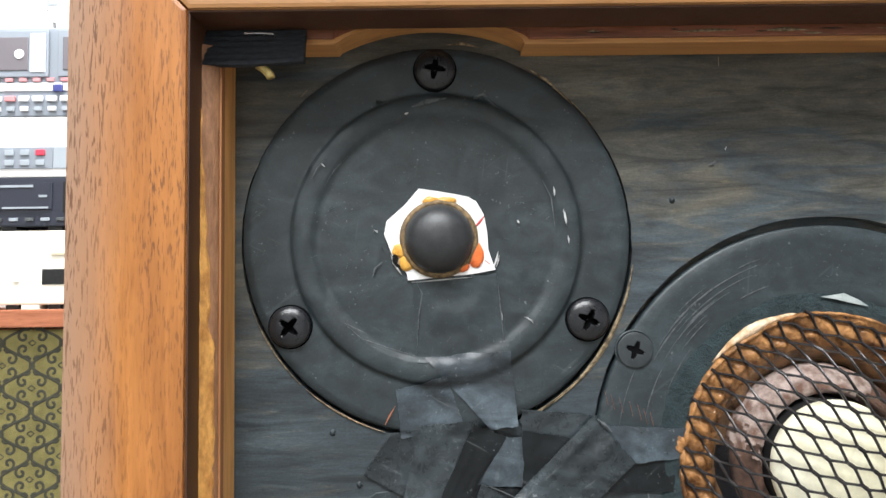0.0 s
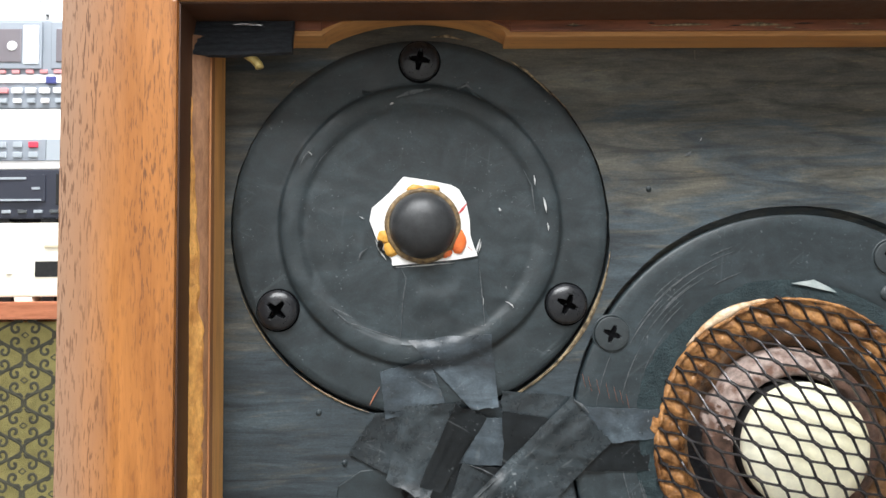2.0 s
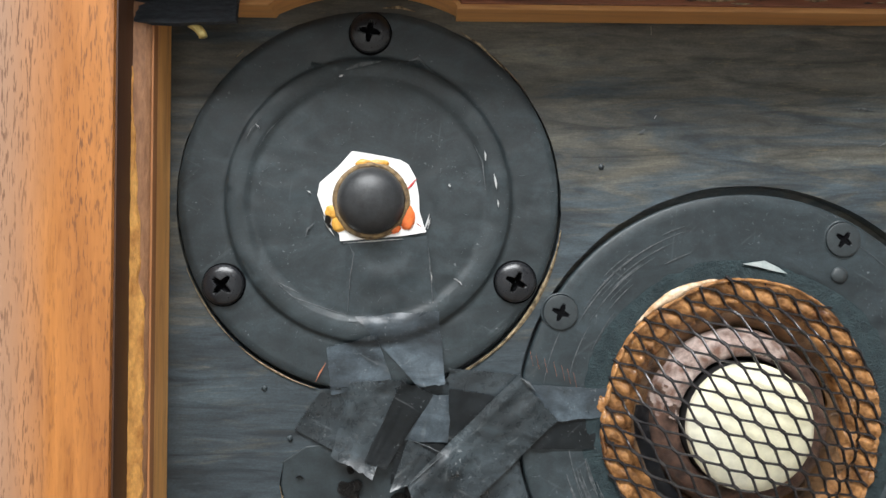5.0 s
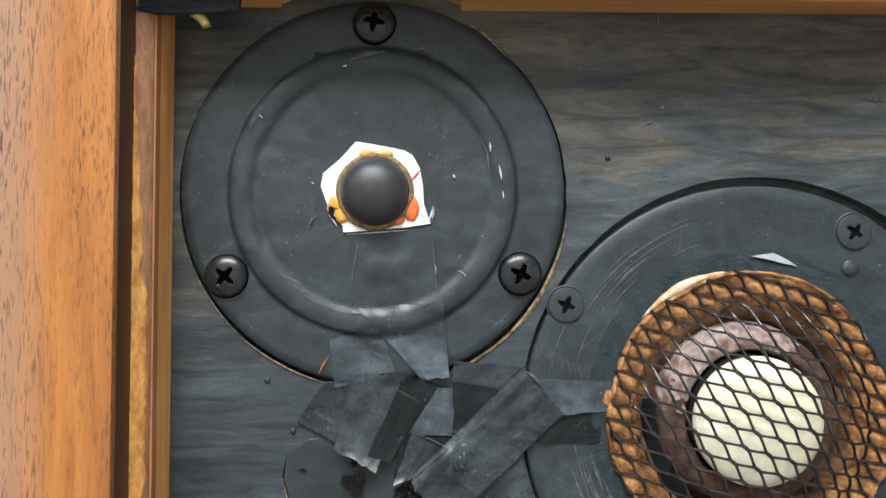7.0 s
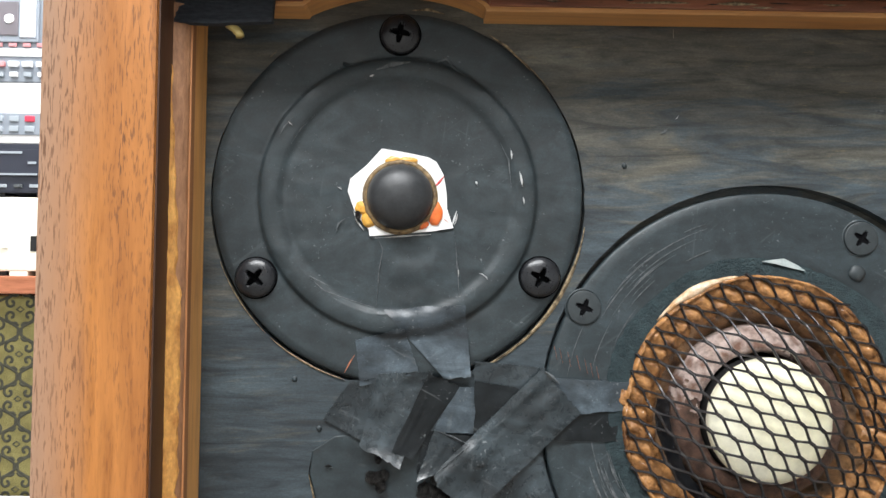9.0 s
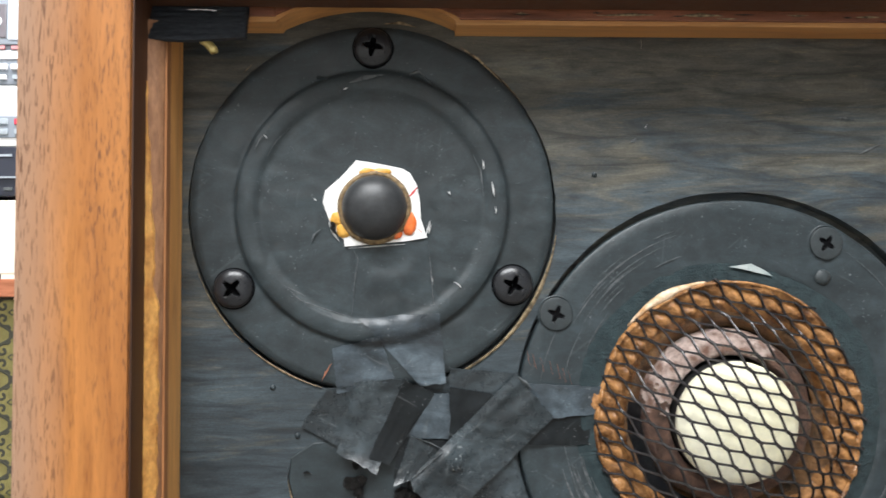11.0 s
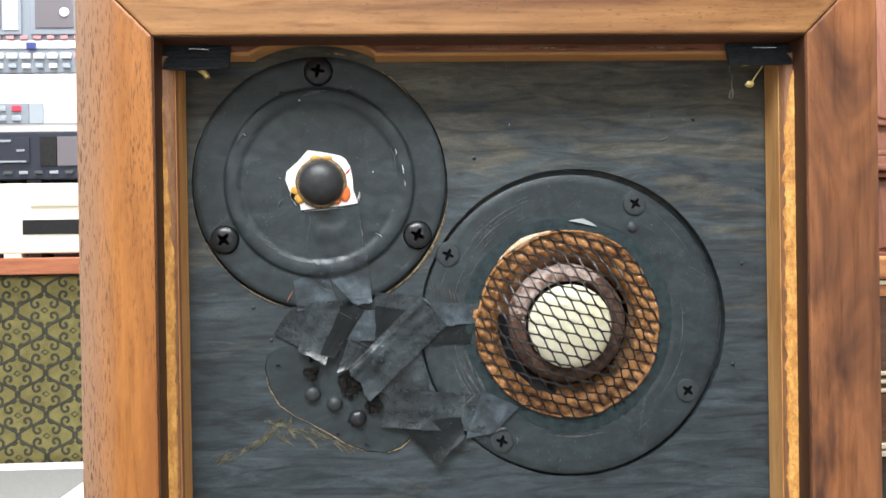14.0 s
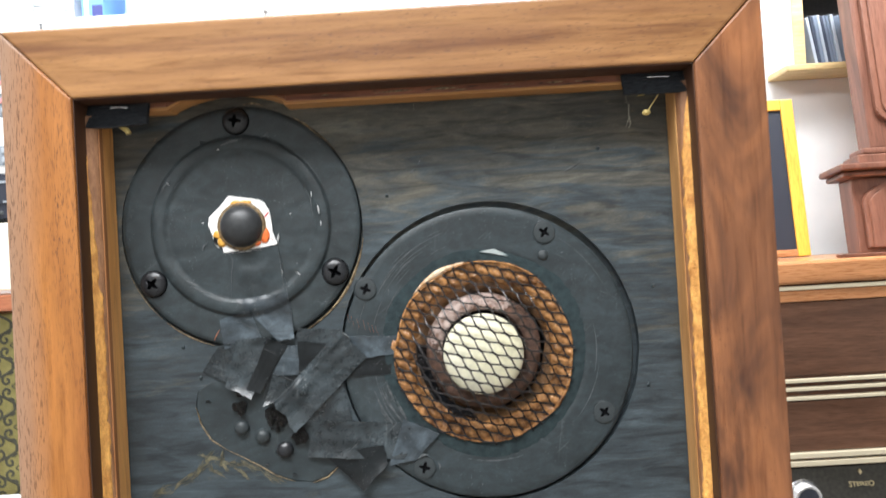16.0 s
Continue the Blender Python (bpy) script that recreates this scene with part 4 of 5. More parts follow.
part("inner_funnel", lathe([(0.0354, 0.0004), (0.0340, 0.0002), (0.0326, 0.0008), (0.0312, 0.0018), (0.0298, 0.0034), (0.0284, 0.0058)], MID[0] - 0.0008, MID[1] - 0.0004, steps=120, wobble=0.05, rough=0.0022), FUNNEL, plate, "shaggy brown fibre", soft=True)
SURROUND = [(0.0199, 0.0120), (0.0199, -0.0020), (0.0205, -0.0038), (0.0220, -0.0044), (0.0240, -0.0038), (0.0260, -0.0020), (0.0275, 0.0012), (0.0284, 0.0060), (0.0286, 0.0170)]
part("cloth_surround", lathe(SURROUND, CAP[0] + 0.0006, CAP[1] + 0.0002, steps=120, wobble=0.012, rough=0.0010), SHADED_CLOTH, plate, "brown cloth surround, coloured dark as in shade", soft=True)
# Upper left of the surround, painted pale where light catches it.
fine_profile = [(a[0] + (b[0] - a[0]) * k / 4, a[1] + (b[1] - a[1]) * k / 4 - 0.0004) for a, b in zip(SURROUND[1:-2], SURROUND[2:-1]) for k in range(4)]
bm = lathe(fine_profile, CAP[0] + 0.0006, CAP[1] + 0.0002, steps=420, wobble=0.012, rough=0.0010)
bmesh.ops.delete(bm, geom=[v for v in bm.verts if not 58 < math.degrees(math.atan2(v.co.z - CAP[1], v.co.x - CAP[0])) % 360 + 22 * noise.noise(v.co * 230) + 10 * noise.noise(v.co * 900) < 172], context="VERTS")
part("lit_cloth_patch", bm, LIT_CLOTH, plate, "pinkish cloth patch, coloured pale as if lit", soft=True)
# Black patch put in where the gap under the mesh is deep in shade.
bm = lathe([(0.0292, 0.0020), (0.0300, 0.0000), (0.0318, -0.0006), (0.0338, -0.0004), (0.0346, 0.0010)], MID[0] - 0.0008, MID[1] - 0.0004, steps=160, wobble=0.05, rough=0.0020)
bmesh.ops.delete(bm, geom=[v for v in bm.verts if not 166 < math.degrees(math.atan2(v.co.z - MID[1], v.co.x - MID[0])) % 360 + 16 * noise.noise(v.co * 300) < 262], context="VERTS")
part("void_patch", bm, VOID_BLACK, plate, "glossy black patch painted in for a dark void", soft=True)
part("dark_gap", lathe([(0.0186, -0.0078), (0.0189, -0.0070), (0.0189, 0.0120), (0.0206, 0.0121)], *CAP, steps=72), DECK_BLACK, plate, "dark gap round the dome", soft=True)
part("back_cup", lathe([(0.0, 0.0195), (0.047, 0.0195)], *MID, steps=64), DECK_BLACK, plate)
part("dust_dome", lathe([(0.0190 * math.sin(k / 14 * math.pi / 2), -0.0082 - 0.0056 * math.cos(k / 14 * math.pi / 2)) for k in range(15)] + [(0.0190, -0.0070)], *CAP, steps=72), CREAM, plate, "cream dome", soft=True)


def dish(x, z):
    """How far the mesh bulges out over the dome."""
    r = math.hypot(x - CAP[0], z - CAP[1])
    k = max(0.0, 1 - (r / 0.0360) ** 2)
    return -0.0024 - 0.0158 * k ** 0.62 + 0.0004 * noise.noise((x * 160, z * 160, 7))


def mesh_guard():
    """Stretched metal: strands along two slanting directions, with wide bonds where they meet."""
    bm = bmesh.new()
    p, q = Vector((0.00655, -0.00192)), Vector((0.00350, -0.00607))
    o = Vector((0.0403, 0.9600))
    cen = Vector((MID[0] - 0.0022, MID[1] - 0.0004))

    def spot(u, v, bend):
        s = o + p * u + q * v + bend
        s += 0.00025 * Vector((noise.noise((s.x * 120, s.y * 120, 1)), noise.noise((s.x * 120, s.y * 120, 8))))
        return s

    def inside(s):
        d = s - cen
        a = math.atan2(d.y, d.x)
        return d.length < 0.0436 * (1 + 0.05 * noise.noise((math.cos(a) * 1.7 + 1.0, math.sin(a) * 1.7, 1.0)))

    long = (p + q).normalized()
    bond = 0.0021

    def strand(pts, w0, w1):
        prev = None
        last = len(pts) - 1
        for m, s in enumerate(pts):
            f = m / last
            d = (pts[min(m + 1, last)] - pts[max(m - 1, 0)]).normalized()
            w = w0 + (w1 - w0) * abs(2 * f - 1) ** 2
            nx, nz = -d.y * w, d.x * w
            y = dish(s.x, s.y)
            ring = [bm.verts.new(c) for c in ((s.x + nx, y - 0.0001, s.y + nz), (s.x + nx * 0.4, y - 0.0005, s.y + nz * 0.4), (s.x - nx * 0.4, y - 0.0005, s.y - nz * 0.4), (s.x - nx, y - 0.0001, s.y - nz), (s.x - nx, y + 0.0004, s.y - nz), (s.x + nx, y + 0.0004, s.y + nz))]
            if prev:
                for e in range(6):
                    bm.faces.new((prev[e], prev[(e + 1) % 6], ring[(e + 1) % 6], ring[e]))
            else:
                bm.faces.new(ring)
            prev = ring
        bm.faces.new(prev[::-1])

    for i in range(-16, 17):
        for j in range(-16, 17):
            here = spot(i, j, Vector((0, 0)))
            if inside(here):
                strand([here + long * bond * (k / 4 - 0.5) for k in range(5)], 0.00056, 0.00050)
            for du, dv in ((1, 0), (0, 1)):
                there = spot(i + du, j + dv, Vector((0, 0)))
                a, b = here + long * bond * 0.44, there - long * bond * 0.44
                pts = [a.lerp(b, k / 6) for k in range(7)]
                if inside(pts[1]) and inside(pts[5]):
                    strand(pts, 0.00034, 0.00042)
    return bm


part("mesh_guard", mesh_guard(), MESH_BLACK, plate, "domed black stretched-metal mesh")
# loose fibres and dried glue lip at the mesh's edge
part("glue_lip", tube([(MID[0] - 0.0022 + 0.0440 * math.cos(radians(a)), -0.0010, MID[1] - 0.0004 + 0.0440 * math.sin(radians(a))) for a in range(98, 142, 4)], 0.0019, 8, taper=True), AMBER_PALE, plate, soft=True)
part("glue_lip", blob(-0.0036, -0.0012, 0.9585, 0.0018, 0.0012, 0.0030, 3), AMBER, plate, soft=True)
part("glue_lip", tube([(MID[0] - 0.0022 + 0.0438 * math.cos(radians(a)), -0.0006, MID[1] - 0.0004 + 0.0438 * math.sin(radians(a))) for a in range(296, 352, 4)], 0.0010, 8, taper=True), AMBER, plate, soft=True)
part("paper_scrap", prism([(0.0400, 1.0012), (0.0470, 1.0022), (0.0515, 1.0000), (0.0540, 0.9982), (0.0500, 0.9990), (0.0445, 1.0004)], -0.0018, -0.0014), PALE_SCRAP, plate, "torn grey paper scrap")
FLAT = screw_mesh("screw", 0.0053, 0.0006, SCREW_DULL, 0.0004)
for x, z, turn in ((-0.0158, 0.9862, 22), (0.0720, 1.0087, 35), (0.0958, 0.9207, 40), (0.0079, 0.8990, 15)):
    s = part("screw", FLAT, None, plate, "painted-over cross-head screw", at=(x, -0.0010, z))
    s.rotation_euler = (0, radians(turn), 0)
    part("seat_or_shadow_ring", lathe([(0.0053, -0.0004), (0.0056, -0.0009), (0.0060, -0.0005)], x, z, 40), PLATE_GREY, plate, soft=True)
part("rivet", blob(0.0708, -0.0006, 0.9977, 0.0026, 0.0012, 0.0026, 2, 0.1), SCREW_DULL, plate, soft=True)
for r, a0, a1, w in ((0.0610, 108, 146, 0.0008), (0.0590, 112, 140, 0.0005), (0.0575, 120, 150, 0.0006), (0.0640, 150, 172, 0.0005), (0.0560, 176, 206, 0.0006), (0.0540, 196, 222, 0.0011), (0.0565, 200, 218, 0.0009), (0.0590, 204, 216, 0.0007), (0.0530, 256, 285, 0.0014), (0.0535, 320, 350, 0.0008), (0.0640, 22, 60, 0.0005), (0.0520, 345, 372, 0.0008)):
    part("scuff", strip(arc(MID, r, a0, a1, 20), w * 0.6, -0.00085, 0.00004), SCUFF_DIM, plate, "pale circular scuff")
rng = random.Random(21)
for k in range(16):
    r, a0 = rng.uniform(0.0490, 0.0610), rng.uniform(192, 212)
    part("scuff", strip(arc(MID, r, a0, a0 + rng.uniform(5, 14), 8), rng.uniform(0.0003, 0.0009), -0.00092, 0.00004), SCUFF_DIM, plate, "pale brushed scuff")
for k in range(10):
    r, a0 = rng.uniform(0.0520, 0.0640), rng.uniform(100, 150)
    part("scuff", strip(arc(MID, r, a0, a0 + rng.uniform(6, 18), 10), rng.uniform(0.0002, 0.0005), -0.00092, 0.00004), SCUFF_DIM, plate, "pale circular scuff")
part("chip", strip([(0.0050, 0.9035), (0.0075, 0.9052), (0.0100, 0.9050)], 0.0016, -0.0020, 0.0003), SCUFF_DIM, plate, "pale flake")
part("chip", strip([(0.0145, 0.9010), (0.0155, 0.8995), (0.0150, 0.8975)], 0.0012, -0.0012, 0.0003), SCUFF_DIM, plate, "pale flake")
for k in range(7):
    x = -0.0252 + k * 0.0023 + 0.0005 * math.sin(k * 5)
    part("paint_chip", strip([(x, 0.9745 - 0.0011 * k), (x + 0.0010, 0.9700 - 0.0011 * k)], 0.0005, -0.0009, 0.0001), RED_CHIP, plate)

# terminal plate, its rivets and crumbled resin
cx0, cz0 = -0.064, 0.927
terminal = part("terminal_plate", prism([(cx0 + (x - cx0) * (0.991 if z < 0.938 else 1.004), cz0 + (z - cz0) * (0.991 if z < 0.938 else 1.012)) for x, z in TERM], -0.0003, 0.004, 0.0004, 1), PLATE_BLACK, speaker, "black terminal plate with chipped edges")
for x, z, r, mt in ((-0.0793, 0.9229, 0.0037, SCREW_DULL), (-0.0693, 0.9183, 0.0037, SCREW_DULL), (-0.0588, 0.9112, 0.0041, SCREW)):
    part("terminal_rivet", blob(x, -0.0006, z, r, 0.0030, r, x * 100, 0.08), mt, terminal, "domed black rivet", soft=True)
rng = random.Random(3)
for cx, cz, n, sp in ((-0.0799, 0.9330, 8, 0.0026), (-0.0625, 0.9275, 20, 0.0045), (-0.0510, 0.9165, 14, 0.0036)):
    bm = bmesh.new()
    for k in range(n):
        s = rng.uniform(0.0008, 0.0020)
        blob(cx + rng.gauss(0, sp * 0.5), -0.0010 - rng.uniform(0, 0.0012), cz + rng.gauss(0, sp * 0.7), s, s * 0.9, s * 1.2, k + cx * 100, 0.7, bm, 2)
    tagged(part("crumbled_resin", bm, CRUMBS, terminal, "dark crumbled resin"), kind="stuff")
for x, z in ((-0.0960, 0.9365), (-0.0690, 0.9045), (-0.0560, 0.8990), (-0.0640, 0.9105), (-0.0605, 0.9225), (-0.0655, 0.9215), (-0.0480, 0.9225)):
    part("chip", strip([(x, z), (x + 0.0012, z + 0.0002), (x + 0.0024, z - 0.0003)], 0.0009, -0.0008, 0.0005), SCREW if z < 0.92 else CRUMBS, terminal)

# black tape, piece over piece
for cs, layer, crumple, lift, seed, mt in (
    ([(-0.0816, 1.0085), (-0.0566, 1.0098), (-0.0530, 0.9850), (-0.0805, 0.9836)], 0.0003, 0.0014, (0, 0, 0, 0), 1, PLATE_GREY),
    ([(-0.0500, 0.9694), (-0.0276, 0.9671), (-0.0330, 0.9590), (-0.0500, 0.9625)], 0.0002, 0.0005, (0, 0, 0, 0), 16, TAPE_MID),
    ([(-0.0480, 0.9430), (-0.0300, 0.9440), (-0.0250, 0.9215), (-0.0480, 0.9225)], 0.0002, 0.0007, (0, 0, 0, 0), 12, TAPE_MID),
    ([(-0.0785, 0.9850), (-0.0530, 0.9866), (-0.0511, 0.9648), (-0.0592, 0.9637)], 0.0005, 0.0010, (0, 0, 0.0018, 0.0006), 3, TAPE_DUSTY),
    ([(-0.0869, 0.9755), (-0.0720, 0.9796), (-0.0672, 0.9655), (-0.0853, 0.9612)], 0.0007, 0.0009, (0.0004, 0.0012, 0, 0), 2, TAPE_DUSTY),
    ([(-0.0885, 0.9630), (-0.0740, 0.9640), (-0.0820, 0.9431), (-0.0966, 0.9510)], 0.0003, 0.0009, (0, 0, 0, 0), 4, TAPE_MID),
    ([(-0.0800, 0.9650), (-0.0626, 0.9664), (-0.0726, 0.9369), (-0.0852, 0.9437)], 0.0010, 0.0014, (0, 0, 0.0042, 0.0024), 6, TAPE_MID),
    ([(-0.0640, 0.9660), (-0.0546, 0.9612), (-0.0690, 0.9392), (-0.0752, 0.9420)], 0.0016, 0.0006, (0, 0, 0.0016, 0.0022), 5, TAPE),
    ([(-0.0575, 0.9614), (-0.0497, 0.9612), (-0.0490, 0.9470), (-0.0650, 0.9475)], 0.0012, 0.0008, (0, 0, 0, 0), 7, TAPE_DUSTY),
    ([(-0.0499, 0.9632), (-0.0330, 0.9606), (-0.0380, 0.9480), (-0.0500, 0.9440)], 0.0016, 0.0005, (0, 0, 0, 0), 8, TAPE),
    ([(-0.0660, 0.9480), (-0.0500, 0.9460), (-0.0540, 0.9340), (-0.0676, 0.9345)], 0.0014, 0.0008, (0, 0, 0, 0), 17, TAPE),
    ([(-0.0245, 0.9565), (-0.0020, 0.9565), (-0.0030, 0.9445), (-0.0250, 0.9450)], 0.0006, 0.0008, (0, 0, 0, 0), 18, TAPE),
    ([(-0.0262, 0.9643), (-0.0016, 0.9632), (-0.0026, 0.9545), (-0.0190, 0.9530)], 0.0011, 0.0011, (0, 0, 0, 0), 9, TAPE_DUSTY),
    ([(-0.0293, 0.9672), (-0.0168, 0.9536), (-0.0526, 0.9198), (-0.0623, 0.9350)], 0.0022, 0.0025, (0.0010, 0, 0.0028, 0.0010), 10, TAPE_MID),
    ([(-0.0622, 0.9484), (-0.0533, 0.9434), (-0.0612, 0.9352), (-0.0676, 0.9331)], 0.0030, 0.0006, (0, 0, 0.0008, 0.0022), 11, TAPE_MID),
    ([(-0.0444, 0.9247), (0.0100, 0.9200), (-0.0020, 0.9040), (-0.0478, 0.9072)], 0.0008, 0.0024, (0.0004, 0, 0.0010, 0.0012), 13, TAPE_MID),
    ([(-0.0405, 0.9085), (-0.0110, 0.9110), (-0.0096, 0.9020), (-0.0216, 0.8905)], 0.0024, 0.0006, (0, 0, 0.0016, 0.0030), 14, TAPE),
    ([(-0.0010, 0.9230), (0.0160, 0.9150), (0.0040, 0.9030), (-0.0090, 0.9010)], 0.0018, 0.0011, (0, 0, 0, 0), 15, TAPE_DUSTY),
):
    part("tape", tape(cs, layer, crumple, lift, seed=seed), mt, speaker, "creased black vinyl tape", soft=True)
part("tape_edge", strip([(-0.0285, 0.9668), (-0.0262, 0.9650), (-0.0240, 0.9628)], 0.0012, -0.0036, 0.0003), SCUFF_DIM, speaker, "pale torn tape edge")
part("tape_edge", strip([(-0.0617, 0.9352), (-0.0560, 0.9402), (-0.0515, 0.9440)], 0.0004, -0.0038, 0.0002), SCUFF_DIM, speaker, "pale cut tape edge")
part("tape_edge", strip([(-0.0515, 0.9440), (-0.0560, 0.9462), (-0.0612, 0.9482)], 0.0004, -0.0036, 0.0002), SCUFF_DIM, speaker, "pale cut tape edge")

# hook-tape pads in the corners, with staples and dried glue
def pad_mesh(x0, x1, z0, z1):
    bm = bmesh.new()
    n, m = 26, 12
    rows = []
    for j in range(m + 1):
        v = j / m
        row = []
        for i in range(n + 1):
            u = i / n
            x = x0 + (x1 - x0) * u
            zlow = z0 + 0.0008 * noise.noise((u * 3, x0 * 40, 0)) - 0.0006 * math.sin(u * 3.1)
            z = zlow + (z1 - zlow) * v
            y = -0.0172 + 0.0036 * v ** 2 - 0.0004 * noise.noise((x * 160, z * 300, 2)) - 0.0006 * math.sin(j * 3.0) * 0.3
            row.append(bm.verts.new((x, y, z)))
        rows.append(row)
    faces = [bm.faces.new((rows[j][i], rows[j][i + 1], rows[j + 1][i + 1], rows[j + 1][i])) for j in range(m) for i in range(n)]
    ext = bmesh.ops.extrude_face_region(bm, geom=faces)
    bmesh.ops.translate(bm, verts=[g for g in ext["geom"] if isinstance(g, bmesh.types.BMVert)], vec=(0, 0.0026, 0))
    return bm


pad_l = part("hook_pad", pad_mesh(-0.1392, -0.1108, 1.0690, 1.0800), FABRIC_BLACK, speaker, "black woven hook-tape pad with a staple")
part("staple", tube([(-0.1275, -0.0166, 1.0772), (-0.1274, -0.0174, 1.0773), (-0.1235, -0.0175, 1.0773), (-0.1192, -0.0174, 1.0770), (-0.1190, -0.0160, 1.0766)], 0.00028), STEEL, pad_l, "steel staple")
part("dried_glue", tube([(-0.1245, -0.0140, 1.0695), (-0.1225, -0.0142, 1.0682), (-0.1210, -0.0142, 1.0665), (-0.1207, -0.0142, 1.0655)], 0.0013, 8), OLD_GLUE, pad_l, "dried yellow glue drip", soft=True)
pad_r = part("hook_pad", pad_mesh(0.1106, 0.1392, 1.0700, 1.0800), FABRIC_BLACK, speaker, "black woven hook-tape pad with a staple")
part("staple", tube([(0.1213, -0.0166, 1.0768), (0.1214, -0.0174, 1.0768), (0.1265, -0.0175, 1.0767), (0.1314, -0.0174, 1.0766), (0.1315, -0.0160, 1.0764)], 0.00028), STEEL, pad_r, "steel staple")
part("dried_glue", blob(0.1210, -0.0140, 1.0612, 0.0018, 0.0012, 0.0014, 2, 0.3), OLD_GLUE, pad_r, "dried yellow glue drop", soft=True)
part("thread", tube([(0.1276, -0.0140, 1.0702), (0.1262, -0.0140, 1.0680), (0.1240, -0.0140, 1.0650), (0.1218, -0.0140, 1.0618)], 0.0003), OLD_GLUE, pad_r)
part("thread", tube([(0.1170, -0.0142, 1.0691), (0.1215, -0.0144, 1.0700), (0.1280, -0.0142, 1.0703)], 0.0005, taper=True), OLD_GLUE, pad_r)
part("thread", tube([(0.1120, -0.0140, 1.0695), (0.1117, -0.0140, 1.0675), (0.1133, -0.0140, 1.0650), (0.1128, -0.0140, 1.0610), (0.1136, -0.0140, 1.0570), (0.1128, -0.0140, 1.0548), (0.1114, -0.0140, 1.0555), (0.1120, -0.0140, 1.0572), (0.1130, -0.0140, 1.0590)], 0.00010), THREAD, pad_r, "pale loose thread")

# ---- shelf with stereo components, behind ----
SY = 1.30
rack = thing("shelf_rack", (-0.96, 1.5, 0), "red-brown wooden shelf board on white uprights", "shelf")
part("board", box(-1.38, -0.56, SY - 0.015, 1.75, 0.939, 0.977, 0.003), BOARD_RED, rack, "red-brown shelf board")
for x in (-1.37, -0.60):
    part("upright", box(x, x + 0.03, SY + 0.02, 1.74, 0, 0.9385, 0.002), BOARD_RED, rack)


def lathe_up(x, y, z0, z1, r):
    bm = bmesh.new()
    bmesh.ops.create_cone(bm, cap_ends=True, segments=20, radius1=r, radius2=r * 0.92, depth=z1 - z0, matrix=Matrix.Translation((x, y, (z0 + z1) / 2)))
    return bm


# cream component with a black slot
cream = thing("tape_unit", (-0.93, 1.5, 0.977), "cream hi-fi unit with a black slot on the shelf board", "hi-fi unit")
part("case", box(-1.14, -0.71, SY, 1.62, 0.987, 1.1465, 0.004), CREAM_CASE, cream)
part("slot", box(-0.924, -0.76, SY - 0.002, SY + 0.004, 1.030, 1.063, 0.001), DECK_BLACK, cream, "black tray slot")
part("trim", box(-0.905, -0.76, SY - 0.003, SY + 0.004, 1.092, 1.098, 0.001), BRASS, cream, "thin gold trim line")
part("button", box(-0.985, -0.972, SY - 0.004, SY, 1.036, 1.044, 0.001), CREAM_CASE, cream)
for x in (-1.09, -0.99, -0.90, -0.76):
    part("foot", box(x - 0.014, x + 0.014, SY + 0.005, SY + 0.06, 0.9772, 0.987), DECK_BLACK, cream)
part("plinth", box(-0.968, -0.93, SY + 0.001, SY + 0.06, 0.9772, 0.987), CREAM_CASE, cream)

# black player
player = thing("disc_player", (-0.93, 1.5, 1.1466), "dark blue-black disc player standing on the cream unit", "disc player")
part("case", box(-1.14, -0.71, SY, 1.60, 1.1555, 1.262, 0.003), DECK_DARK, player)
part("drawer", box(-1.05, -0.905, SY - 0.004, SY + 0.002, 1.192, 1.250, 0.001), DECK_DARK, player)
part("drawer_line", box(-1.045, -0.945, SY - 0.006, SY - 0.003, 1.240, 1.245), BUTTON_GREY, player)
part("drawer_line", box(-1.01, -0.912, SY - 0.006, SY - 0.003, 1.1935, 1.1975), BUTTON_GREY, player)
part("mark", box(-0.932, -0.915, SY - 0.006, SY - 0.003, 1.218, 1.223), BUTTON_GREY, player)
part("display", box(-0.882, -0.845, SY - 0.003, SY + 0.002, 1.185, 1.252, 0.001), DECK_BLACK, player, "black display window")
part("display", box(-0.843, -0.77, SY - 0.003, SY + 0.002, 1.185, 1.252, 0.001), WINDOW_SMOKE, player, "smoked display window")
for k in range(8):
    part("button", box(-1.03 + k * 0.034, -1.012 + k * 0.034, SY - 0.005, SY, 1.167, 1.174, 0.001), BUTTON_GREY if k % 2 else SCUFF_DIM, player)
for x in (-1.0, -0.90, -0.77):
    part("foot", box(x - 0.016, x + 0.016, SY + 0.004, SY + 0.05, 1.1467, 1.1556), DECK_BLACK, player)

# white unit with a grey control strip
unit = thing("white_tuner", (-0.93, 1.5, 1.262), "white hi-fi tuner with a grey button strip", "tuner")
part("case", box(-1.14, -0.71, SY, 1.60, 1.2625, 1.3955, 0.004), WHITE_CASE, unit)
part("strip", box(-1.12, -0.905, SY - 0.003, SY + 0.002, 1.281, 1.328, 0.001), DECK_GREY, unit, "grey control strip")
part("display", box(-0.904, -0.873, SY - 0.003, SY + 0.002, 1.281, 1.328, 0.001), BUTTON_GREY, unit)
part("display", box(-0.872, -0.74, SY - 0.003, SY + 0.002, 1.281, 1.328, 0.001), DECK_SILVER, unit, "pale display")
for r in range(2):
    for k in range(5):
        x = -1.075 + k * 0.0335
        part("button", box(x, x + 0.020, SY - 0.007, SY - 0.002, 1.287 + r * 0.022, 1.300 + r * 0.022, 0.002), BUTTON_RED if (k, r) == (4, 1) else BUTTON_GREY, unit, "red record button" if (k, r) == (4, 1) else "")

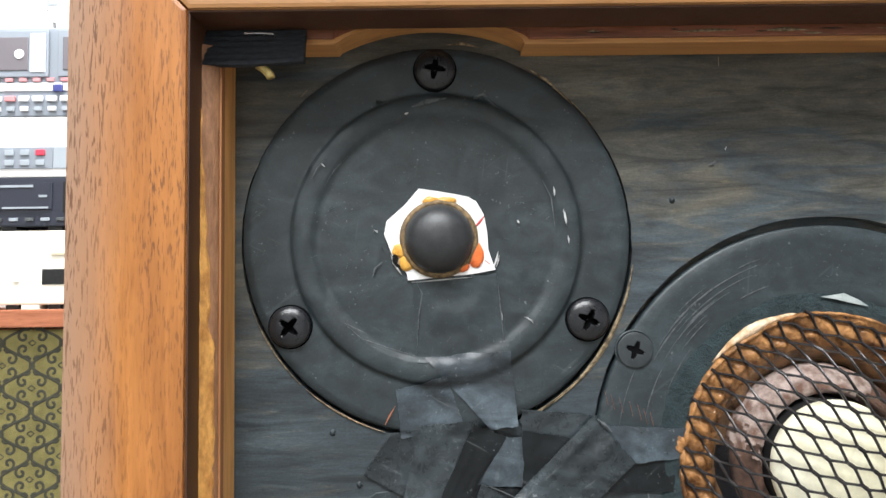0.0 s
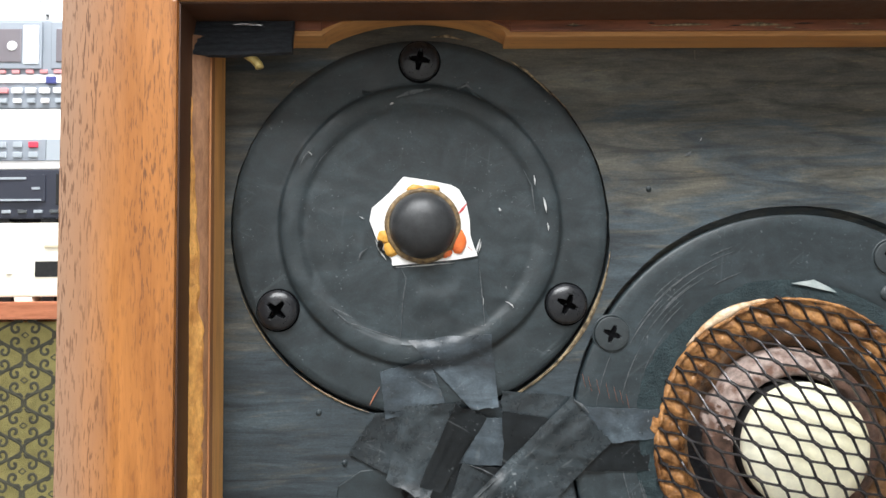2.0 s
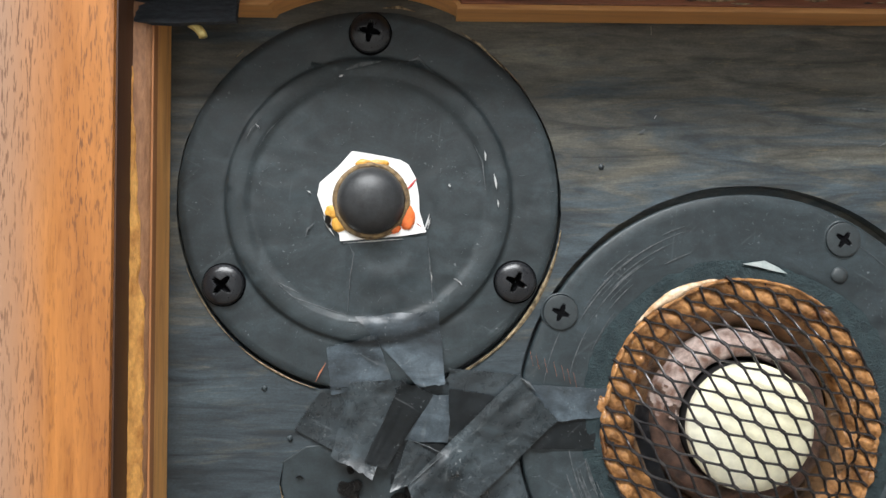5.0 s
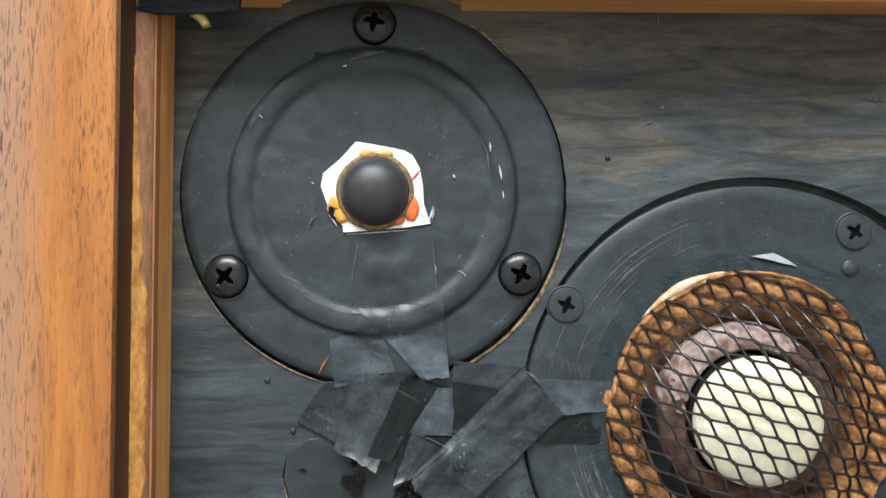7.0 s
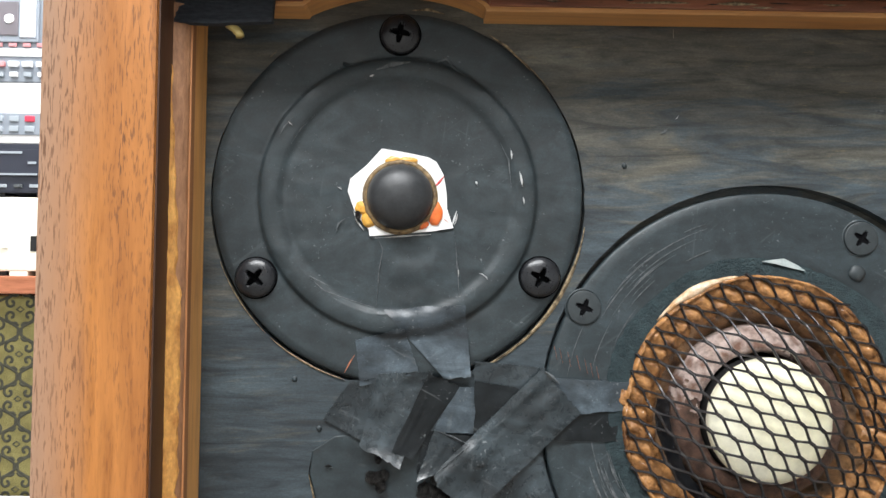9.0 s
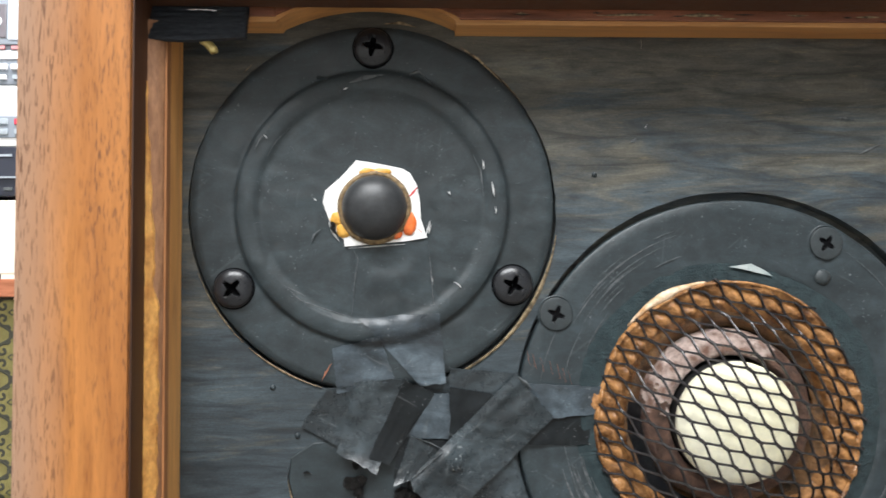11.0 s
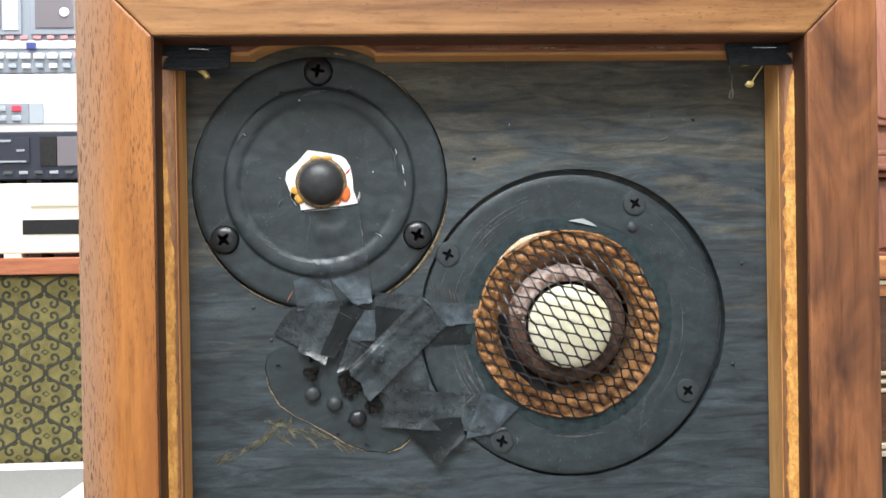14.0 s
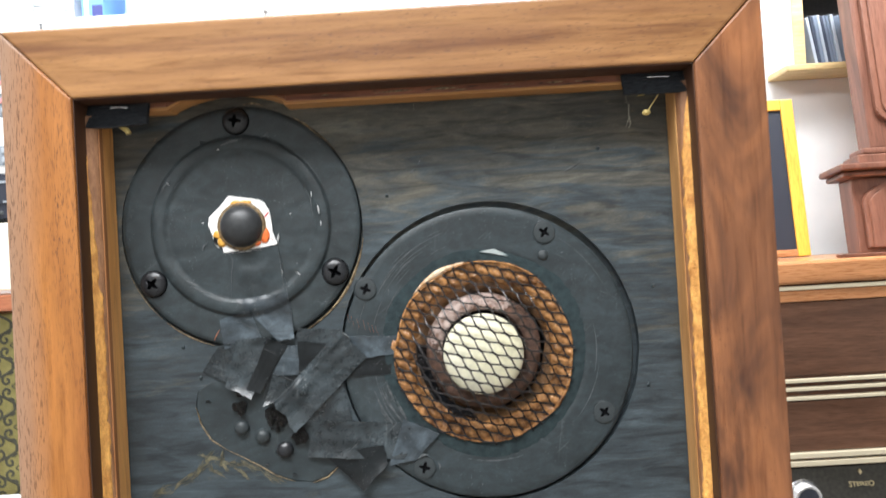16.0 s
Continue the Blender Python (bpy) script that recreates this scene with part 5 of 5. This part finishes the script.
# twin cassette deck
deck = thing("cassette_deck", (-0.93, 1.5, 1.3958), "grey twin cassette deck with rows of white buttons", "cassette deck")
part("case", box(-1.16, -0.69, SY, 1.60, 1.3962, 1.593, 0.003), DECK_GREY, deck)
for x in (-1.045, -0.885):
    well = part("well", box(x - 0.012, x + 0.128, SY - 0.006, SY + 0.001, 1.482, 1.586, 0.002), DECK_GREY, deck, "cassette well door")
    part("window", box(x, x + 0.085, SY - 0.008, SY - 0.004, 1.496, 1.570, 0.002), WINDOW_SMOKE, well, "smoked cassette window")
    part("reel", lathe([(0, SY - 0.010), (0.010, SY - 0.010), (0.011, SY - 0.007)], x + 0.066, 1.532, 24), BUTTON_WHITE, well)
    part("panel", box(x + 0.089, x + 0.122, SY - 0.008, SY - 0.004, 1.492, 1.578, 0.001), DECK_SILVER, well, "pale label panel")
part("strip", box(-1.14, -0.71, SY - 0.003, SY + 0.001, 1.452, 1.470, 0.001), BUTTON_WHITE, deck, "white lettered strip")
for k in range(14):
    x = -1.13 + k * 0.030
    part("button", box(x, x + 0.016, SY - 0.006, SY - 0.002, 1.472, 1.480, 0.001), BUTTON_PINK, deck)
    part("button", box(x, x + 0.022, SY - 0.008, SY, 1.428, 1.440, 0.002), BUTTON_PINK if k % 7 == 4 else BUTTON_WHITE, deck)
    part("button", box(x + 0.004, x + 0.020, SY - 0.007, SY, 1.407, 1.417, 0.001), BUTTON_WHITE if k % 2 else BUTTON_GREY, deck)
part("button", box(-0.905, -0.885, SY - 0.009, SY - 0.002, 1.449, 1.464, 0.001), BUTTON_BLUE, deck, "blue button")

# loudspeaker with scroll-patterned cloth, under the board
old = thing("patterned_loudspeaker", (-0.95, 1.5, 0), "loudspeaker with olive scroll-patterned grille cloth under the shelf", "loudspeaker")
part("case", box(-1.32, -0.62, SY + 0.012, 1.70, 0.0, 0.936, 0.004), CONSOLE_TOP, old)
cloth = part("grille_cloth", box(-1.30, -0.64, SY + 0.004, SY + 0.013, 0.10, 0.934, 0.002), OLIVE, old, "olive cloth with dark scrolls")


def scrolls():
    bm = bmesh.new()
    H, W, yy = 0.0958, 0.1265, SY + 0.0036
    wide = 0.0058

    def line(pts, w=wide):
        strip(pts, w, yy, 0.0006, bm, taper=False)

    for i in range(-5, 6):
        for j in range(-9, 2):
            x = -0.8810 + i * W / 2
            z = 0.9052 + (j + (0.5 if i % 2 else 0)) * H
            if not (-1.27 < x < -0.67 and 0.16 < z < 0.98):
                continue
            for sx in (-1, 1):
                line([(x + sx * W / 2 * (0.5 - 0.5 * math.cos(math.pi * k / 12)), z - H / 2 * k / 12) for k in range(13)])
                line([(x + sx * 0.0045, z + 0.007), (x + sx * 0.0045, z - 0.007)], 0.004)
            zc = z - H / 2
            line([(x - 0.008, zc), (x, zc + 0.006), (x + 0.008, zc), (x, zc - 0.006), (x - 0.008, zc)], 0.003)
            for sx in (-1, 1):
                for sz in (-1, 1):
                    ctrl = [(0.0035, 0.036), (0.0085, 0.0295), (0.018, 0.0290), (0.0275, 0.0225), (0.0290, 0.0125), (0.0225, 0.0060), (0.0145, 0.0090), (0.0150, 0.0165), (0.0205, 0.0165)]
                    pts = []
                    for k in range(len(ctrl) - 1):
                        p0, p1, p2, p3 = ctrl[max(k - 1, 0)], ctrl[k], ctrl[k + 1], ctrl[min(k + 2, len(ctrl) - 1)]
                        for m in range(4):
                            f = m / 4
                            q = [0.5 * (2 * b1 + (b2 - b0) * f + (2 * b0 - 5 * b1 + 4 * b2 - b3) * f * f + (3 * b1 - b0 - 3 * b2 + b3) * f ** 3) for b0, b1, b2, b3 in zip(p0, p1, p2, p3)]
                            pts.append((x + sx * q[0], zc + sz * q[1]))
                    line(pts, 0.0060)
    return bm


tagged(part("scroll_pattern", scrolls(), SCROLL, cloth, "dark scroll pattern"), kind="stuff")

# white cabinet with perforated top, lower and nearer
low = thing("white_cabinet", (-0.95, 1.1, 0), "low white cabinet with perforated grey top panels", "cabinet")
part("case", box(-1.30, -0.66, 0.86, 1.285, 0.0, 0.515, 0.004), WHITE_CASE, low)
for x0, x1 in ((-1.24, -1.02), (-0.96, -0.72)):
    fr = part("panel_frame", box(x0 - 0.006, x1 + 0.006, 0.904, 1.226, 0.5148, 0.5175, 0.001), CREAM_CASE, low)
    part("perforated_panel", box(x0, x1, 0.91, 1.22, 0.5172, 0.5185), PERF, fr, "perforated grey panel")

# things on the far wall shelf over the loudspeaker
tall = thing("white_cupboard", (-1.0, 1.78, 0), "tall plain white cupboard against the wall", "cupboard")
part("body", box(-1.75, -0.45, 1.665, 1.8995, 0.0, 1.742, 0.003), WHITE_CASE, tall)
for x in (-1.74, -1.095):
    part("door", box(x, x + 0.635, 1.645, 1.6645, 0.02, 1.7418, 0.001), WHITE_CASE, tall)
part("top", box(-1.75, -0.45, 1.645, 1.8995, 1.7422, 1.754, 0.001), WHITE_CASE, tall)
bx = thing("blue_box", (-0.965, 1.8, 1.754), "small blue cardboard box on the white cupboard", "box")
part("body", box(-0.998, -0.934, 1.68, 1.86, 1.7545, 1.95, 0.002), BLUE_BOX, bx)
part("label", box(-0.966, -0.936, 1.6785, 1.6798, 1.765, 1.800, 0.0004), BUTTON_BLUE, bx, "darker blue label")
part("stripe", box(-0.990, -0.976, 1.6785, 1.6798, 1.757, 1.945, 0.0004), PALE_BLUE, bx, "pale blue stripe")
part("lid", box(-1.000, -0.932, 1.6775, 1.862, 1.9505, 1.97, 0.002), PALE_BLUE, bx)
dsh = thing("plastic_bucket", (-0.85, 1.8, 1.754), "pale blue round plastic bucket on the white cupboard", "bucket")
part("bucket", lathe_up(-0.85, 1.76, 1.7545, 1.92, 0.052), PALE_BLUE, dsh, soft=True)
part("rim", lathe_up(-0.85, 1.76, 1.912, 1.924, 0.055), PALE_BLUE, dsh)
pad = thing("paper_pad", (-1.10, 1.8, 1.754), "white paper pad with small grey clips on the cupboard", "pad")
part("cover", box(-1.17, -1.03, 1.70, 1.80, 1.7545, 1.90, 0.001), WHITE_CASE, pad)
for x0, x1, z0, z1 in ((-1.152, -1.145, 1.797, 1.825), (-1.1445, -1.120, 1.813, 1.825), (-1.062, -1.049, 1.795, 1.810)):
    part("clip", box(x0, x1, 1.696, 1.6995, z0, z1, 0.001), BUTTON_GREY, pad, "small grey clip")

# ---- console, picture and clock to the side ----
CY = 1.20
con = thing("stereo_console", (1.3, 1.45, 0), "dark lacquered stereo console with brass strips and gold lettering", "console")
part("body", box(0.60, 2.3, CY + 0.006, 1.68, 0.05, 0.900, 0.003), CONSOLE_WOOD, con)
part("top", box(0.58, 2.32, CY - 0.012, 1.70, 0.9005, 0.952, 0.012, 4), CONSOLE_TOP, con, "rounded orange-brown console top")
part("brass_strip", box(0.59, 2.31, CY - 0.008, CY + 0.008, 0.888, 0.897, 0.002), BRASS, con, "brass strip")
part("lid_rail", box(0.59, 2.31, CY - 0.004, CY + 0.008, 0.862, 0.8875, 0.003), CONSOLE_TOP, con)
part("panel", box(0.61, 2.29, CY, CY + 0.007, 0.700, 0.861, 0.003), CONSOLE_WOOD, con, "glossy dark panel")
for z in (0.690, 0.672, 0.652):
    part("brass_strip", box(0.59, 2.31, CY - 0.006, CY + 0.008, z - 0.004, z + 0.004, 0.002), BRASS, con, "brass strip")
part("panel", box(0.61, 2.29, CY, CY + 0.007, 0.535, 0.645, 0.003), CONSOLE_WOOD, con, "glossy dark panel")
for z in (0.528, 0.511):
    part("brass_strip", box(0.59, 2.31, CY - 0.008, CY + 0.008, z - 0.006, z + 0.006, 0.002), BRASS, con, "pale brass strip")
part("grille", box(0.61, 2.29, CY + 0.001, CY + 0.007, 0.08, 0.500, 0.002), GRILLE_DARK, con, "dark speaker cloth")
part("knob_face", lathe([(0, CY - 0.0225), (0.0225, CY - 0.0225)], 0.770, 0.440, 40), DECK_DARK, con, "dark blue knob face")
part("knob", lathe([(0.022, CY - 0.020), (0.024, CY - 0.027), (0.030, CY - 0.024), (0.032, CY - 0.004), (0.036, CY + 0.001)], 0.770, 0.440, 40), STEEL, con, "bright metal knob", soft=True)
part("emblem", prism([(0.895, 0.492), (0.899, 0.486), (0.895, 0.480), (0.891, 0.486)], CY - 0.003, CY + 0.001), GOLD, con)
txt = bpy.data.curves.new("lettering", "FONT")
txt.body, txt.size, txt.extrude, txt.align_x = "STEREO", 0.0168, 0.001, "CENTER"
tmp = new("lettering", txt)
tmp.matrix_world = pose(0.897, CY - 0.001, 0.4540, 90, 0, 0) @ Matrix.Diagonal((0.95, 1, 1, 1))
bpy.context.view_layer.update()
words = bpy.data.meshes.new_from_object(tmp.evaluated_get(bpy.context.evaluated_depsgraph_get()))
words.transform(tmp.matrix_world)
for v in words.vertices:
    v.co.z = 0.4600 + (v.co.z - 0.4600) * (0.72 + 0.75 * ((v.co.x - 0.897) / 0.036) ** 2)
words.materials.clear()
words.materials.append(GOLD)
bpy.data.objects.remove(tmp)
words_ob = part("lettering", words, GOLD, con, "gold STEREO lettering")

pic = thing("framed_board", (0.8, 1.5, 0.952), "black slate board in a yellow pine frame leaning on the console", "framed board")
FY = 1.48
part("slate", box(0.47, 0.945, FY + 0.006, FY + 0.016, 0.97, 1.36), SLATE, pic, "black slate")
part("stile", box(0.935, 0.968, FY, FY + 0.022, 0.953, 1.376, 0.003), YELLOW_WOOD, pic)
part("stile", box(0.44, 0.473, FY, FY + 0.022, 0.953, 1.376, 0.003), YELLOW_WOOD, pic)
part("rail", box(0.4735, 0.9345, FY, FY + 0.022, 1.346, 1.376, 0.003), YELLOW_WOOD, pic)
part("rail", box(0.4735, 0.9345, FY, FY + 0.022, 0.953, 0.972, 0.003), CONSOLE_TOP, pic)
pic.rotation_euler = (radians(-6.5), 0, 0)

plank = thing("thin_plank", (1.2, 1.3, 0.952), "thin brown wooden plank lying on the console", "plank")
part("plank", box(0.90, 1.7, 1.22, 1.245, 0.9522, 0.960, 0.002), CLOCK_WOOD, plank)

clock = thing("mantel_clock", (1.25, 1.5, 0.952), "carved red mahogany clock case leaning back on the console", "clock")
KY = 1.50
part("plinth", box(1.106, 1.60, KY, KY + 0.06, 0.953, 1.154, 0.004), CLOCK_WOOD, clock)
arch = [(1.137, 0.965)] + [(1.272 - 0.135 * math.cos(radians(a)), 1.075 + 0.060 * math.sin(radians(a))) for a in range(0, 181, 12)] + [(1.407, 0.965)]
part("arch_moulding", prism([(1.272 + (x - 1.272) * 1.09, 0.965 + (z - 0.965) * 1.07) for x, z in arch], KY - 0.012, KY + 0.002, 0.005), CLOCK_WOOD, clock, "dark carved arch moulding")
part("arch_panel", prism(arch, KY - 0.016, KY - 0.0118, 0.003), CLOCK_WOOD, clock, "arched carved panel")
part("moulding", box(1.075, 1.63, KY - 0.025, KY + 0.065, 1.1545, 1.1685, 0.006, 3), CLOCK_WOOD, clock)
part("moulding", box(1.060, 1.65, KY - 0.045, KY + 0.07, 1.169, 1.186, 0.007, 3), CLOCK_WOOD, clock)
part("moulding", box(1.127, 1.62, KY - 0.012, KY + 0.062, 1.1865, 1.216, 0.006, 3), CLOCK_WOOD, clock)
part("moulding", box(1.145, 1.61, KY - 0.006, KY + 0.061, 1.2165, 1.235, 0.008, 3), CLOCK_WOOD, clock)
part("case", box(1.1735, 1.60, KY + 0.004, KY + 0.06, 1.2355, 1.80, 0.004), CLOCK_WOOD, clock)
foot = [(1.250 - 0.055 * math.cos(radians(a)), 1.345 - 0.045 * math.sin(radians(a))) for a in range(0, 181, 15)]
door = part("door", prism(foot + [(1.305, 1.345), (1.52, 1.345), (1.52, 1.77), (1.195, 1.77)], KY - 0.010, KY + 0.003, 0.006), CLOCK_WOOD, clock, "panelled clock door")
part("door_panel", prism([(1.250 + (x - 1.250) * 0.72, 1.35 + (z - 1.345) * 0.72) for x, z in foot] + [(1.50, 1.36), (1.50, 1.75), (1.210, 1.75)], KY - 0.016, KY - 0.0095, 0.005), CLOCK_WOOD, door)
clock.rotation_euler = (radians(-7), 0, 0)

cd = thing("disc_shelf", (1.3, 1.84, 1.51), "pale pine wall shelf box holding disc cases", "shelf")
part("board", box(1.080, 1.66, 1.765, 1.8995, 1.507, 1.528, 0.006), SHELF_PALE, cd)
# Left side coloured white rather than pine, as if washed out by light.
part("side", box(1.108, 1.142, 1.779, 1.8995, 1.5282, 1.80, 0.002), WHITE_CASE, cd)
part("edge_strip", box(1.108, 1.142, 1.772, 1.7788, 1.5282, 1.80, 0.001), SHELF_PALE, cd)
part("side", box(1.648, 1.66, 1.775, 1.8995, 1.5282, 1.80, 0.002), SHELF_PALE, cd)
part("board", box(1.130, 1.66, 1.775, 1.8995, 1.8002, 1.82, 0.002), SHELF_PALE, cd)
part("back", box(1.1422, 1.6478, 1.89, 1.8995, 1.5282, 1.80), DECK_BLACK, cd)
rng = random.Random(12)
x = 1.176
for k in range(32):
    w = rng.choice((0.0095, 0.0105, 0.012))
    h = rng.uniform(0.140, 0.148)
    c = thing("disc_case", (x, 1.83, 1.5285), "thin plastic disc case standing on the pine shelf", "disc case", "disc cases on the shelf")
    o = part("case", box(x, x + w - 0.0015, 1.782 + rng.uniform(0, 0.006), 1.885, 1.5288, 1.5288 + h, 0.0008), rng.choice(DISC_CASE), c)
    c.location.z += 0.0012
    c.rotation_euler = (0, radians(-8.5 + rng.uniform(-0.6, 0.6)), 0)
    x += w
